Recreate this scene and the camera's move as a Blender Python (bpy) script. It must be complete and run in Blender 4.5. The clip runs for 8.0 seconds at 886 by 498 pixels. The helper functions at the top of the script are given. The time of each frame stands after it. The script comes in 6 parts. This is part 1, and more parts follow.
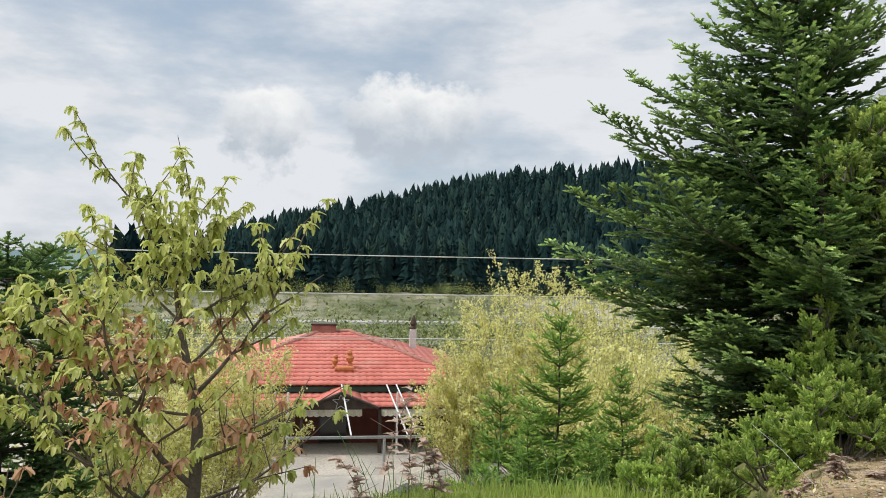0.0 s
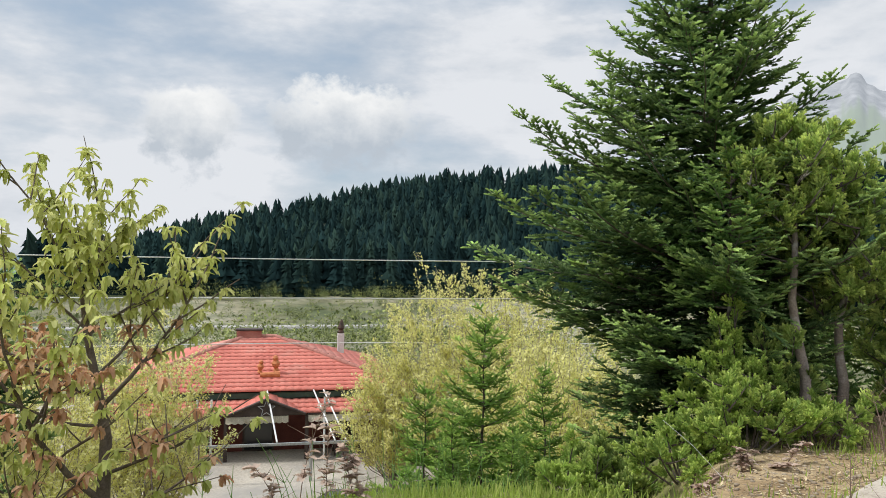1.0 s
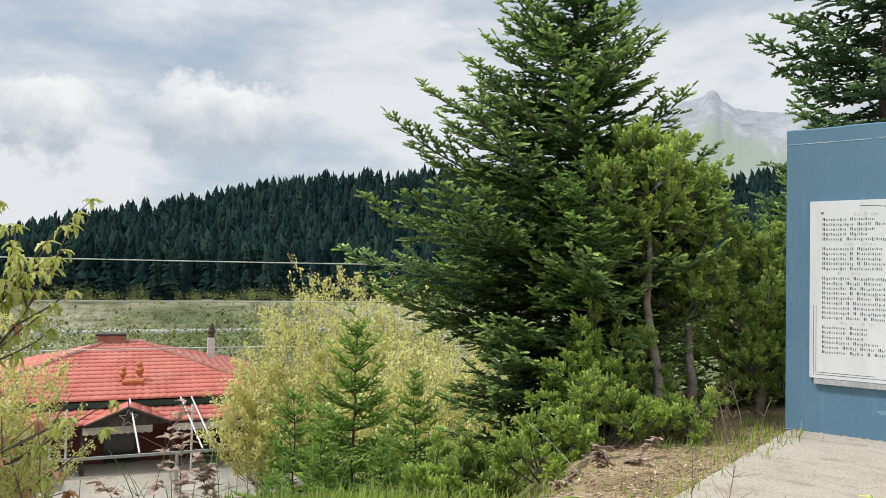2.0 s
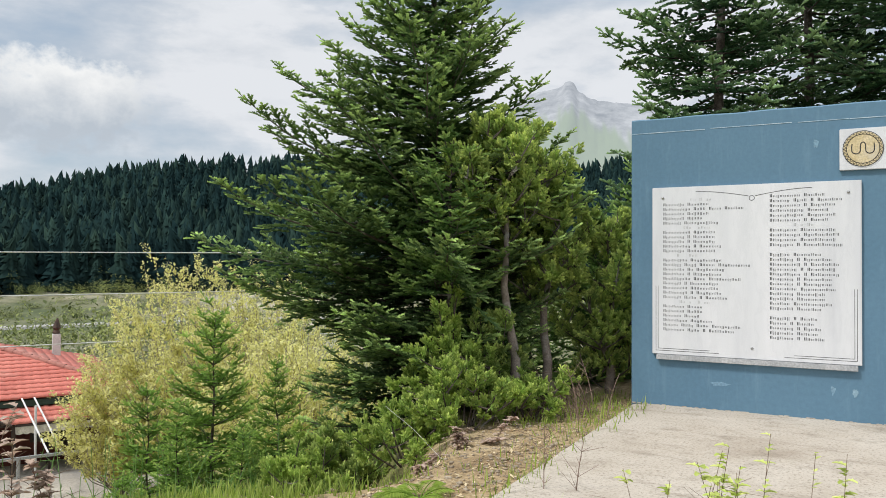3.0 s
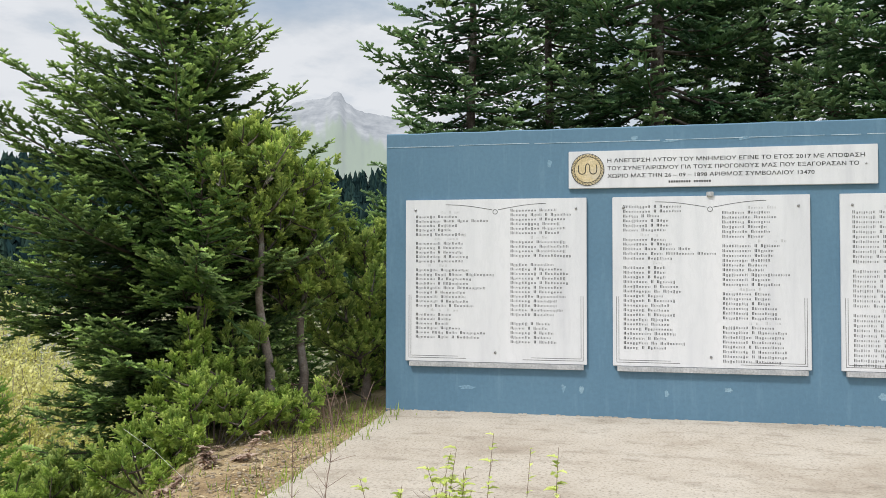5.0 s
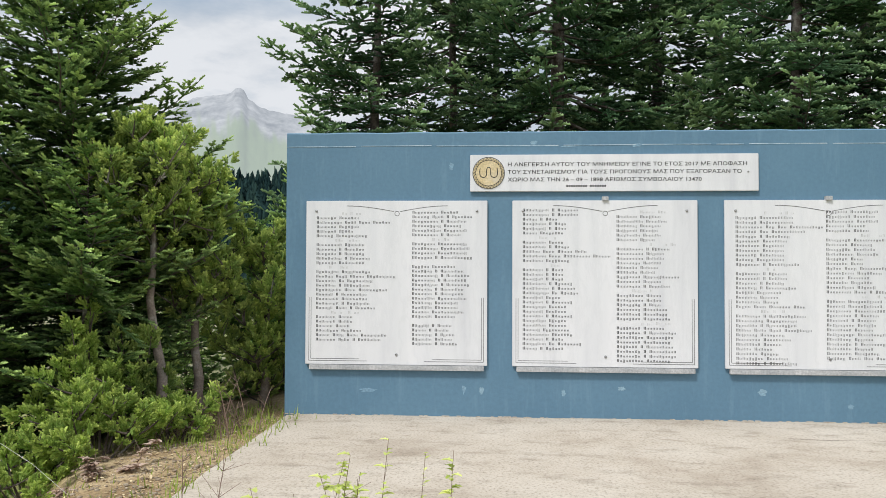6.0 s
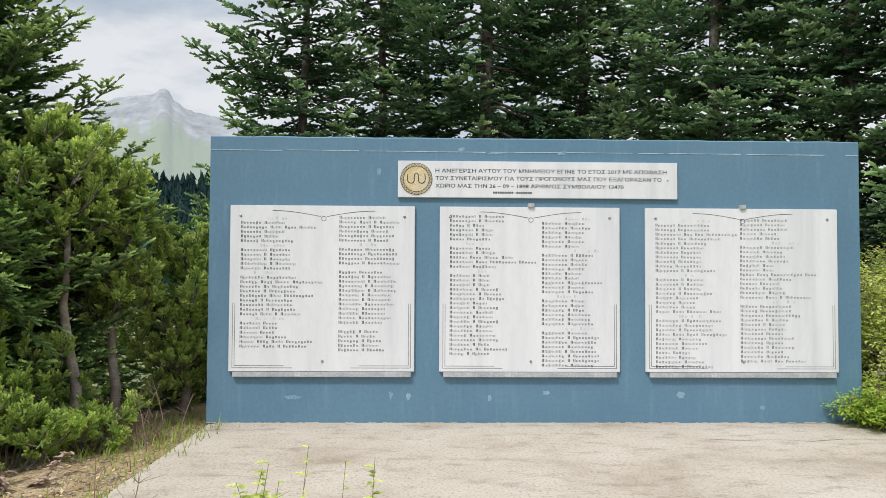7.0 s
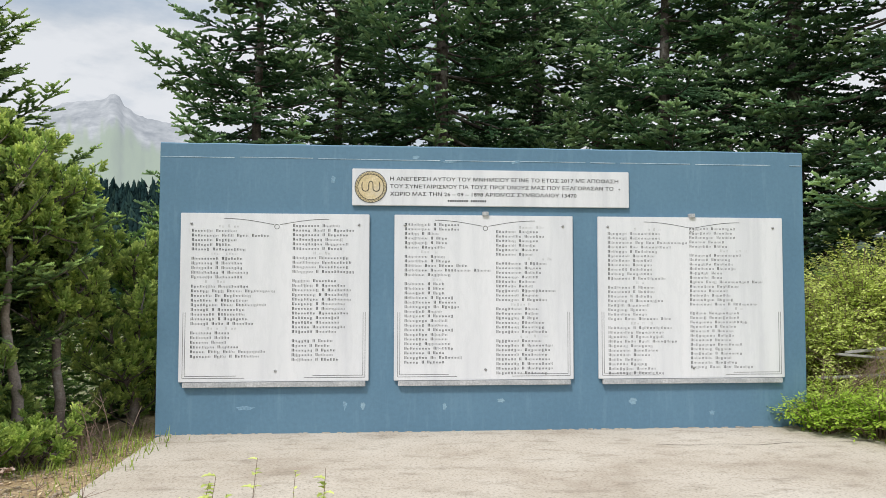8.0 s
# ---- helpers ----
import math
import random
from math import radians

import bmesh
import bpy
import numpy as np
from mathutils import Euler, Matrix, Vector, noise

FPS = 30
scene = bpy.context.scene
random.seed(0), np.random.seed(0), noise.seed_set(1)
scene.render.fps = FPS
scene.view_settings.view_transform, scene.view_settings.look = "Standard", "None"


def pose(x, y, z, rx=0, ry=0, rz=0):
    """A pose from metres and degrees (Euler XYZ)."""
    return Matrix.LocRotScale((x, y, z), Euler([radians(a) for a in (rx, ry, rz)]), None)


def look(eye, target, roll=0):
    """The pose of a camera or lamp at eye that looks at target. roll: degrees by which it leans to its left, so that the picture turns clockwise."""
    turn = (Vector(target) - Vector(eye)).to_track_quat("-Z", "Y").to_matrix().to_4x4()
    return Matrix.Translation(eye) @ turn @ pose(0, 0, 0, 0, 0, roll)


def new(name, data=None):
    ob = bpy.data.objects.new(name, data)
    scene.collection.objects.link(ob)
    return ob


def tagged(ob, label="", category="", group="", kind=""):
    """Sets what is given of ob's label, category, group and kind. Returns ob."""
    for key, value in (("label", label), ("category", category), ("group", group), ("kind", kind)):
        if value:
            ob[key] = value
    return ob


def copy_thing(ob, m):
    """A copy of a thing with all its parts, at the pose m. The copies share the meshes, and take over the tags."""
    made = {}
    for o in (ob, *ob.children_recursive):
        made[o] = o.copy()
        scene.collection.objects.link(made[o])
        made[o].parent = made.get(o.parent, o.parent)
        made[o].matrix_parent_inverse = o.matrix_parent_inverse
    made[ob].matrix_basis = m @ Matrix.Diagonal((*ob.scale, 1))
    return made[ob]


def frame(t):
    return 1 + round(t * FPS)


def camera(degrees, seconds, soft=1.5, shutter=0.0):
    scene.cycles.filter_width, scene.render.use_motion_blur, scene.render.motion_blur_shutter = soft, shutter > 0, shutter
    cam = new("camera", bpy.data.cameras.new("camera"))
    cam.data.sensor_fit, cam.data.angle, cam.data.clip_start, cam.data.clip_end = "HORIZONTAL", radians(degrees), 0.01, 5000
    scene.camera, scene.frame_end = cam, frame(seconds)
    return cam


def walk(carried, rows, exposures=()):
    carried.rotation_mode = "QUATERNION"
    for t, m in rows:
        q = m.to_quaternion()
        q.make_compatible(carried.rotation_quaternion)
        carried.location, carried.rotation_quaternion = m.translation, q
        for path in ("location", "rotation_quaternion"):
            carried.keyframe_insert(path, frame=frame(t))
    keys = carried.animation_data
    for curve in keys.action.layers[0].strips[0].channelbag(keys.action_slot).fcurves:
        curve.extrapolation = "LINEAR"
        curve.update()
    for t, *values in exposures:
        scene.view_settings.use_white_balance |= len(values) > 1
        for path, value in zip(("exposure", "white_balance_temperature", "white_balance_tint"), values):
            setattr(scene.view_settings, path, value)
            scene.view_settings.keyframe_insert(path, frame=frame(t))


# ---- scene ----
cam = camera(60.2, 8.0, 0.6)
PATH = [
    (0, (-0.975, -0.975, 1.384), (0.245, 0.61, 1.418), 1.2),
    (0.5, (-0.949, -0.995, 1.385), (0.323, 0.548, 1.424), 1.1),
    (1, (-0.905, -1.018, 1.386), (0.455, 0.448, 1.431), 0.8),
    (1.5, (-0.868, -1.032, 1.386), (0.6, 0.326, 1.438), 0.6),
    (1.7, (-0.848, -1.049, 1.387), (0.662, 0.261, 1.443), 1.0),
    (2.8, (-0.755, -1.079, 1.383), (0.973, -0.073, 1.416), 0.1),
    (3, (-0.751, -1.099, 1.39), (1.012, -0.155, 1.416), 0.2),
    (3.5, (-0.734, -1.123, 1.394), (1.107, -0.342, 1.425), 0.3),
    (4, (-0.716, -1.153, 1.401), (1.176, -0.505, 1.436), 0.3),
    (4.5, (-0.719, -1.173, 1.393), (1.212, -0.654, 1.434), 0.2),
    (5, (-0.71, -1.196, 1.398), (1.254, -0.82, 1.45), 0.1),
    (6.5, (-0.674, -1.239, 1.407), (1.324, -1.206, 1.467), 0.3),
    (7, (-0.677, -1.256, 1.403), (1.321, -1.307, 1.475), 0.3),
    (7.5, (-0.67, -1.271, 1.403), (1.325, -1.393, 1.484), 0.3),
    (8, (-0.671, -1.275, 1.403), (1.32, -1.439, 1.497), 0.1),
]
walk(cam, [(t, look(eye, target, roll)) for t, eye, target, roll in PATH])

# ---- world, sun ----
world = bpy.data.worlds.new("overcast_sky")
scene.world = world
world.use_nodes = True
wn, wl = world.node_tree.nodes, world.node_tree.links
wn.clear()


def wnode(kind, operation=""):
    n = wn.new(kind)
    if operation:
        n.operation = operation
    return n


SUN_EL, SUN_AZ = 56.0, 146.0      # degrees: height, bearing counter-clockwise from +x
out = wnode("ShaderNodeOutputWorld")
bg = wnode("ShaderNodeBackground")
sky = wnode("ShaderNodeTexSky")
sky.sky_type, sky.sun_disc = "NISHITA", False
sky.sun_elevation, sky.sun_rotation = radians(SUN_EL), radians(90 - SUN_AZ)
skyk = wnode("ShaderNodeVectorMath", "SCALE")
skyk.inputs["Scale"].default_value = 0.10
wl.new(sky.outputs[0], skyk.inputs[0])
tc = wnode("ShaderNodeTexCoord")
sep = wnode("ShaderNodeSeparateXYZ")
wl.new(tc.outputs["Generated"], sep.inputs[0])


def wmath(op, a, b=None, c=None, clamp=False):
    n = wnode("ShaderNodeMath", op)
    n.use_clamp = clamp
    for k, v in enumerate((a, b, c)):
        if v is None:
            continue
        if isinstance(v, (int, float)):
            n.inputs[k].default_value = v
        else:
            wl.new(v, n.inputs[k])
    return n.outputs[0]


def wnoise(scale, detail, rough, stretch, offset=(0, 0, 0)):
    mp = wnode("ShaderNodeMapping")
    mp.inputs["Scale"].default_value = stretch
    mp.inputs["Location"].default_value = offset
    wl.new(tc.outputs["Generated"], mp.inputs[0])
    n = wnode("ShaderNodeTexNoise")
    n.inputs["Scale"].default_value, n.inputs["Detail"].default_value, n.inputs["Roughness"].default_value = scale, detail, rough
    wl.new(mp.outputs[0], n.inputs["Vector"])
    return n.outputs["Fac"]


def wmix(fac, a, b):
    n = wnode("ShaderNodeMix")
    n.data_type = "RGBA"
    for sock, v in ((n.inputs[0], fac), (n.inputs[6], a), (n.inputs[7], b)):
        if isinstance(v, (int, float)):
            sock.default_value = v
        elif isinstance(v, tuple):
            sock.default_value = (*v, 1)
        else:
            wl.new(v, sock)
    return n.outputs[2]


# layered cloud: broad grey sheets, finer streaks, blue showing in the thin places
broad = wnoise(2.1, 5, 0.55, (1, 1, 3.2), (3.1, 0.4, 0.2))
fine = wnoise(5.5, 6, 0.6, (1, 1, 2.6), (1.7, 5.2, 0.9))
cover = wmath("MULTIPLY_ADD", wmath("SUBTRACT", wmath("MULTIPLY_ADD", fine, 0.35, wmath("MULTIPLY", broad, 0.75)), 0.42), 5.0, 0.25, True)
light = wmath("MULTIPLY_ADD", wmath("SUBTRACT", wmath("ADD", wmath("MULTIPLY", fine, 0.6), wmath("MULTIPLY", broad, 0.5)), 0.47), 4.0, 0.5, True)
cloud = wmix(light, (0.49, 0.545, 0.615), (0.775, 0.80, 0.84))
blue_gap = wmix(0.55, skyk.outputs[0], (0.52, 0.63, 0.74))
layer = wmix(cover, blue_gap, cloud)


def cumulus(bearing, height, wide, tall, rough_offset):
    """A heaped cloud: a blob of directions with a billowing rim."""
    a, e = radians(bearing), radians(height)
    geo = wnode("ShaderNodeVectorMath", "DOT_PRODUCT")
    wl.new(tc.outputs["Generated"], geo.inputs[0])
    geo.inputs[1].default_value = (-math.sin(a), math.cos(a), 0)
    u = wmath("DIVIDE", geo.outputs["Value"], wide)
    v = wmath("DIVIDE", wmath("SUBTRACT", sep.outputs[2], math.sin(e)), tall)
    lower = wmath("MULTIPLY", wmath("MINIMUM", v, 0.0), 0.8)
    v2 = wmath("ADD", wmath("MAXIMUM", v, 0.0), lower)
    r = wmath("SQRT", wmath("ADD", wmath("MULTIPLY", u, u), wmath("MULTIPLY", v2, v2)))
    ahead = wnode("ShaderNodeVectorMath", "DOT_PRODUCT")
    wl.new(tc.outputs["Generated"], ahead.inputs[0])
    ahead.inputs[1].default_value = (math.cos(a), math.sin(a), 0)
    billow = wnoise(24, 5, 0.6, (1, 1, 1.2), rough_offset)
    rim = wmath("ADD", r, wmath("MULTIPLY", wmath("SUBTRACT", billow, 0.5), 1.5))
    mask = wmath("MULTIPLY_ADD", wmath("SUBTRACT", 1.0, rim), 3.2, 0.0, True)
    mask = wmath("MULTIPLY", mask, wmath("GREATER_THAN", ahead.outputs["Value"], 0.0))
    shade = wmath("MULTIPLY_ADD", v, 0.75, wmath("MULTIPLY_ADD", billow, 1.3, -0.22), True)
    return mask, shade


for bearing, height, wide, tall, off in ((54.4, 10.7, 0.105, 0.052, (0.3, 1.1, 0.2)), (65.6, 9.7, 0.060, 0.052, (2.3, 0.1, 1.2))):
    mask, shade = cumulus(bearing, height, wide, tall, off)
    layer = wmix(wmath("MULTIPLY", mask, 0.92), layer, wmix(shade, (0.50, 0.555, 0.62), (0.96, 0.96, 0.95)))
# an overcast sky is brightest overhead
climb = wmath("MAXIMUM", sep.outputs[2], 0.0)
gain = wmath("MULTIPLY_ADD", wmath("SMOOTH_MIN", wmath("MAXIMUM", wmath("SUBTRACT", climb, 0.30), 0.0), 0.6, 0.1), 1.2, 1.0)
final = wnode("ShaderNodeVectorMath", "SCALE")
wl.new(layer, final.inputs[0])
wl.new(gain, final.inputs["Scale"])
wl.new(final.outputs[0], bg.inputs[0])
bg.inputs[1].default_value = 1.0
wl.new(bg.outputs[0], out.inputs[0])

sun = new("sun", bpy.data.lights.new("sun", "SUN"))
sun.data.energy, sun.data.angle, sun.data.color = 2.75, radians(8), (1.0, 0.985, 0.965)
sa, se = radians(SUN_AZ), radians(SUN_EL)
sun.matrix_world = look((math.cos(sa) * math.cos(se) * 50, math.sin(sa) * math.cos(se) * 50, math.sin(se) * 50), (0, 0, 0))


# ---- materials ----
def material(name):
    m = bpy.data.materials.new(name)
    m.use_nodes = True
    return m, m.node_tree.nodes, m.node_tree.links, m.node_tree.nodes["Principled BSDF"]


def node_noise(ns, ls, scale, detail=4.0, rough=0.6, stretch=None, coord="Object"):
    t = ns.new("ShaderNodeTexCoord")
    n = ns.new("ShaderNodeTexNoise")
    n.inputs["Scale"].default_value, n.inputs["Detail"].default_value, n.inputs["Roughness"].default_value = scale, detail, rough
    if stretch:
        mp = ns.new("ShaderNodeMapping")
        mp.inputs["Scale"].default_value = stretch
        ls.new(t.outputs[coord], mp.inputs[0])
        ls.new(mp.outputs[0], n.inputs["Vector"])
    else:
        ls.new(t.outputs[coord], n.inputs["Vector"])
    return n.outputs["Fac"]


def node_ramp(ns, ls, fac, stops):
    r = ns.new("ShaderNodeValToRGB")
    el = r.color_ramp.elements
    while len(el) < len(stops):
        el.new(0.5)
    for e, (p, c) in zip(el, stops):
        e.position, e.color = p, (*c, 1)
    ls.new(fac, r.inputs[0])
    return r.outputs[0]


def node_mix(ns, ls, fac, a, b, mode="MIX"):
    n = ns.new("ShaderNodeMix")
    n.data_type, n.blend_type = "RGBA", mode
    for sock, v in ((n.inputs[0], fac), (n.inputs[6], a), (n.inputs[7], b)):
        if isinstance(v, (int, float)):
            sock.default_value = v
        elif isinstance(v, tuple):
            sock.default_value = (*v, 1)
        else:
            ls.new(v, sock)
    return n.outputs[2]


def node_bump(ns, ls, height, bsdf, strength=0.3, distance=0.01):
    b = ns.new("ShaderNodeBump")
    b.inputs["Strength"].default_value, b.inputs["Distance"].default_value = strength, distance
    ls.new(height, b.inputs["Height"])
    ls.new(b.outputs[0], bsdf.inputs["Normal"])


def mottled(name, c1, c2, scale=4.0, rough=0.8, fine=60.0, bump=0.25, metal=0.0, dist=0.01, third=None):
    """A surface between two colours at a broad and a fine scale."""
    m, ns, ls, b = material(name)
    n1, n2 = node_noise(ns, ls, scale), node_noise(ns, ls, fine, 3)
    col = node_mix(ns, ls, node_ramp(ns, ls, n1, ((0.35, (0, 0, 0)), (0.65, (1, 1, 1)))), c1, c2)
    speck = node_ramp(ns, ls, n2, ((0.3, (0.72, 0.72, 0.72)), (0.7, (1.15, 1.15, 1.15))))
    col = node_mix(ns, ls, 1.0, col, speck, "MULTIPLY")
    if third:
        n3 = node_noise(ns, ls, scale * 0.35, 6, 0.7)
        col = node_mix(ns, ls, node_ramp(ns, ls, n3, ((0.52, (0, 0, 0)), (0.68, (1, 1, 1)))), col, third)
    ls.new(col, b.inputs["Base Color"])
    b.inputs["Roughness"].default_value, b.inputs["Metallic"].default_value = rough, metal
    node_bump(ns, ls, n2, b, bump, dist)
    return m


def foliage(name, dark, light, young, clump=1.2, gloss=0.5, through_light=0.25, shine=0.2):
    """Leaves or needles: clumps and single leaves differ, the 'young' attribute mixes in a lighter tone, on firs and
    junipers as painted light.
    """
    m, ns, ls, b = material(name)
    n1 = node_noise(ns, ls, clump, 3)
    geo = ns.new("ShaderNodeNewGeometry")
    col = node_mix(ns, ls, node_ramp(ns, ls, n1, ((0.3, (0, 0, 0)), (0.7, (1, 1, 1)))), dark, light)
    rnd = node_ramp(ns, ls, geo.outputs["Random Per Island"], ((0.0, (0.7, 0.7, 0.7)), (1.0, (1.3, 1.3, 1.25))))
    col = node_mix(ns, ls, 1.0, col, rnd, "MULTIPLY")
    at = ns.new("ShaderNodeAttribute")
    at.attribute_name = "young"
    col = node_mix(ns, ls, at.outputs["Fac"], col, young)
    ls.new(col, b.inputs["Base Color"])
    b.inputs["Roughness"].default_value, b.inputs["Specular IOR Level"].default_value = gloss, shine
    tr = ns.new("ShaderNodeBsdfTranslucent")
    ls.new(col, tr.inputs[0])
    mx = ns.new("ShaderNodeMixShader")
    mx.inputs[0].default_value = through_light
    ls.new(b.outputs[0], mx.inputs[1])
    ls.new(tr.outputs[0], mx.inputs[2])
    ls.new(mx.outputs[0], ns["Material Output"].inputs[0])
    return m


# fir crowns: near-black base and pale tip tone paint inner shade and lit tips
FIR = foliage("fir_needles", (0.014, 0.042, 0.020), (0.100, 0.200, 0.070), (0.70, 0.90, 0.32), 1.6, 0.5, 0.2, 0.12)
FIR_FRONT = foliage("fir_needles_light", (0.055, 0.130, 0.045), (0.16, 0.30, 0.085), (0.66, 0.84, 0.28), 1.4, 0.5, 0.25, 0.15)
FIR_BACK = foliage("fir_needles_grove", (0.011, 0.038, 0.024), (0.095, 0.205, 0.095), (0.66, 0.88, 0.44), 0.8, 0.5, 0.2, 0.12)
FIR_YOUNG = foliage("young_fir_needles", (0.13, 0.25, 0.055), (0.28, 0.46, 0.10), (0.74, 0.86, 0.26), 1.2, 0.5, 0.3)
# junipers: deep base and bright tip tone put gap shade and tip light into the colour
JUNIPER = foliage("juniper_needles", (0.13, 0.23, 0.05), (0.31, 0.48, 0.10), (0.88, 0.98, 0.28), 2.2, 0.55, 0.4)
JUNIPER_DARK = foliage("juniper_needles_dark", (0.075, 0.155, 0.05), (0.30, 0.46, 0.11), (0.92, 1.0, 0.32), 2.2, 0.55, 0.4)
CATKIN = foliage("spring_leaves", (0.56, 0.56, 0.16), (0.74, 0.72, 0.27), (0.86, 0.82, 0.45), 0.5, 0.6, 0.45)
OAK_GREEN = foliage("oak_leaves", (0.38, 0.44, 0.10), (0.54, 0.58, 0.16), (0.76, 0.74, 0.32), 2.5, 0.5, 0.4)
OAK_BROWN = foliage("dead_oak_leaves", (0.46, 0.22, 0.12), (0.64, 0.36, 0.21), (0.74, 0.50, 0.32), 3.0, 0.7, 0.35)
GRASS = foliage("grass_blades", (0.20, 0.31, 0.04), (0.34, 0.46, 0.08), (0.66, 0.60, 0.28), 1.5, 0.55, 0.4)
FERN = foliage("fern_fronds", (0.14, 0.24, 0.03), (0.24, 0.36, 0.05), (0.36, 0.46, 0.09), 3.0, 0.5, 0.4)
WEED = foliage("shrub_leaves", (0.20, 0.35, 0.03), (0.34, 0.53, 0.055), (0.54, 0.68, 0.12), 2.0, 0.45, 0.4)
WEED_PALE = foliage("pale_shrub_leaves", (0.34, 0.45, 0.08), (0.52, 0.62, 0.13), (0.80, 0.85, 0.30), 2.0, 0.5, 0.4)
SCRUB = foliage("scrub_leaves", (0.07, 0.10, 0.04), (0.17, 0.20, 0.075), (0.36, 0.40, 0.13), 0.05, 0.7, 0.2)
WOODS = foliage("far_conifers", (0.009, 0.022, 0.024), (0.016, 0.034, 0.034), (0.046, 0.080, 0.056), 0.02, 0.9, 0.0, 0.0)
DRY = mottled("dry_stems", (0.20, 0.13, 0.10), (0.30, 0.21, 0.16), 6, 0.9, 60, 0.1)
BARK = mottled("fir_bark", (0.055, 0.042, 0.034), (0.15, 0.12, 0.10), 7, 0.95, 45, 0.7, 0, 0.02, (0.34, 0.32, 0.29))
OAK_BARK = mottled("oak_bark", (0.10, 0.075, 0.055), (0.19, 0.15, 0.12), 10, 0.95, 70, 0.6)
JUN_BARK = mottled("juniper_bark", (0.20, 0.155, 0.135), (0.36, 0.30, 0.26), 9, 0.95, 60, 0.6, 0, 0.01, (0.52, 0.50, 0.47))
STONE = mottled("pebbles", (0.22, 0.165, 0.11), (0.42, 0.35, 0.26), 3, 0.9, 40, 0.3)
WHITE_METAL = mottled("white_painted_steel", (0.62, 0.62, 0.60), (0.75, 0.75, 0.73), 5, 0.5, 40, 0.05)
GREY_METAL = mottled("galvanised_steel", (0.40, 0.41, 0.42), (0.55, 0.56, 0.57), 8, 0.45, 60, 0.05, 0.6)
STEEL = mottled("dull_steel_bolt", (0.30, 0.30, 0.30), (0.45, 0.45, 0.44), 20, 0.4, 90, 0.05, 0.8)
TILE = mottled("red_roof_tile", (0.54, 0.145, 0.105), (0.68, 0.215, 0.16), 0.9, 0.7, 22, 0.2, 0, 0.01, (0.58, 0.27, 0.21))
TILE_OLD = mottled("weathered_ridge_tile", (0.34, 0.13, 0.10), (0.50, 0.24, 0.19), 3, 0.85, 30, 0.3)
CLAY = mottled("terracotta", (0.50, 0.16, 0.06), (0.62, 0.25, 0.10), 6, 0.8, 40, 0.2)
CLAY_PALE = mottled("pale_clay_block", (0.52, 0.28, 0.17), (0.64, 0.40, 0.28), 9, 0.9, 50, 0.3)
OLD_WOOD = mottled("grey_weathered_wood", (0.26, 0.25, 0.23), (0.42, 0.41, 0.38), 6, 0.9, 60, 0.4)
GREEN_PAINT = mottled("dark_green_paint", (0.02, 0.06, 0.045), (0.035, 0.085, 0.065), 4, 0.6, 40, 0.1)
PLASTER = mottled("white_render", (0.55, 0.53, 0.50), (0.70, 0.68, 0.64), 2, 0.9, 40, 0.2)
DARK_WOOD = mottled("dark_stained_wood", (0.035, 0.022, 0.018), (0.075, 0.05, 0.04), 4, 0.7, 50, 0.2)
RED_WALL = mottled("dark_red_wall", (0.10, 0.022, 0.018), (0.16, 0.04, 0.03), 2, 0.8, 40, 0.2)
CREAM = mottled("cream_canvas", (0.62, 0.56, 0.44), (0.75, 0.70, 0.58), 3, 0.9, 60, 0.1)
YARD = mottled("yard_concrete", (0.40, 0.355, 0.29), (0.50, 0.45, 0.375), 0.4, 0.9, 14, 0.2, 0, 0.01, (0.31, 0.29, 0.26))
CAR_PAINT = mottled("dark_car_paint", (0.02, 0.022, 0.03), (0.03, 0.035, 0.045), 2, 0.25, 40, 0.0)
RUBBER = mottled("tyre_rubber", (0.015, 0.015, 0.015), (0.03, 0.03, 0.03), 8, 0.9, 60, 0.1)
SOOT_AND_GAP = mottled("soot_and_gap_dark", (0.03, 0.025, 0.02), (0.10, 0.06, 0.04), 8, 0.8, 50, 0.2)
ROAD = mottled("pale_road", (0.34, 0.33, 0.31), (0.44, 0.42, 0.39), 0.2, 0.9, 3, 0.1)
GREY_TIN = mottled("pale_tin_sheet", (0.60, 0.61, 0.60), (0.72, 0.72, 0.70), 1.0, 0.5, 20, 0.1)
INK = mottled("engraved_paint", (0.015, 0.015, 0.016), (0.05, 0.05, 0.05), 9, 0.8, 90, 0.0)
INK_FAINT = mottled("faded_engraving", (0.42, 0.42, 0.42), (0.60, 0.60, 0.60), 9, 0.8, 90, 0.0)
INK_WORN = mottled("worn_engraved_paint", (0.04, 0.04, 0.04), (0.20, 0.20, 0.20), 5, 0.8, 90, 0.0)
GILT = mottled("yellow_emblem_stone", (0.58, 0.46, 0.24), (0.70, 0.58, 0.36), 8, 0.6, 60, 0.1, 0, 0.01, (0.62, 0.55, 0.42))


def glass_like():
    m, ns, ls, b = material("dark_window_glass")
    b.inputs["Base Color"].default_value = (0.02, 0.022, 0.025, 1)
    b.inputs["Roughness"].default_value = 0.08
    return m


GLASS = glass_like()


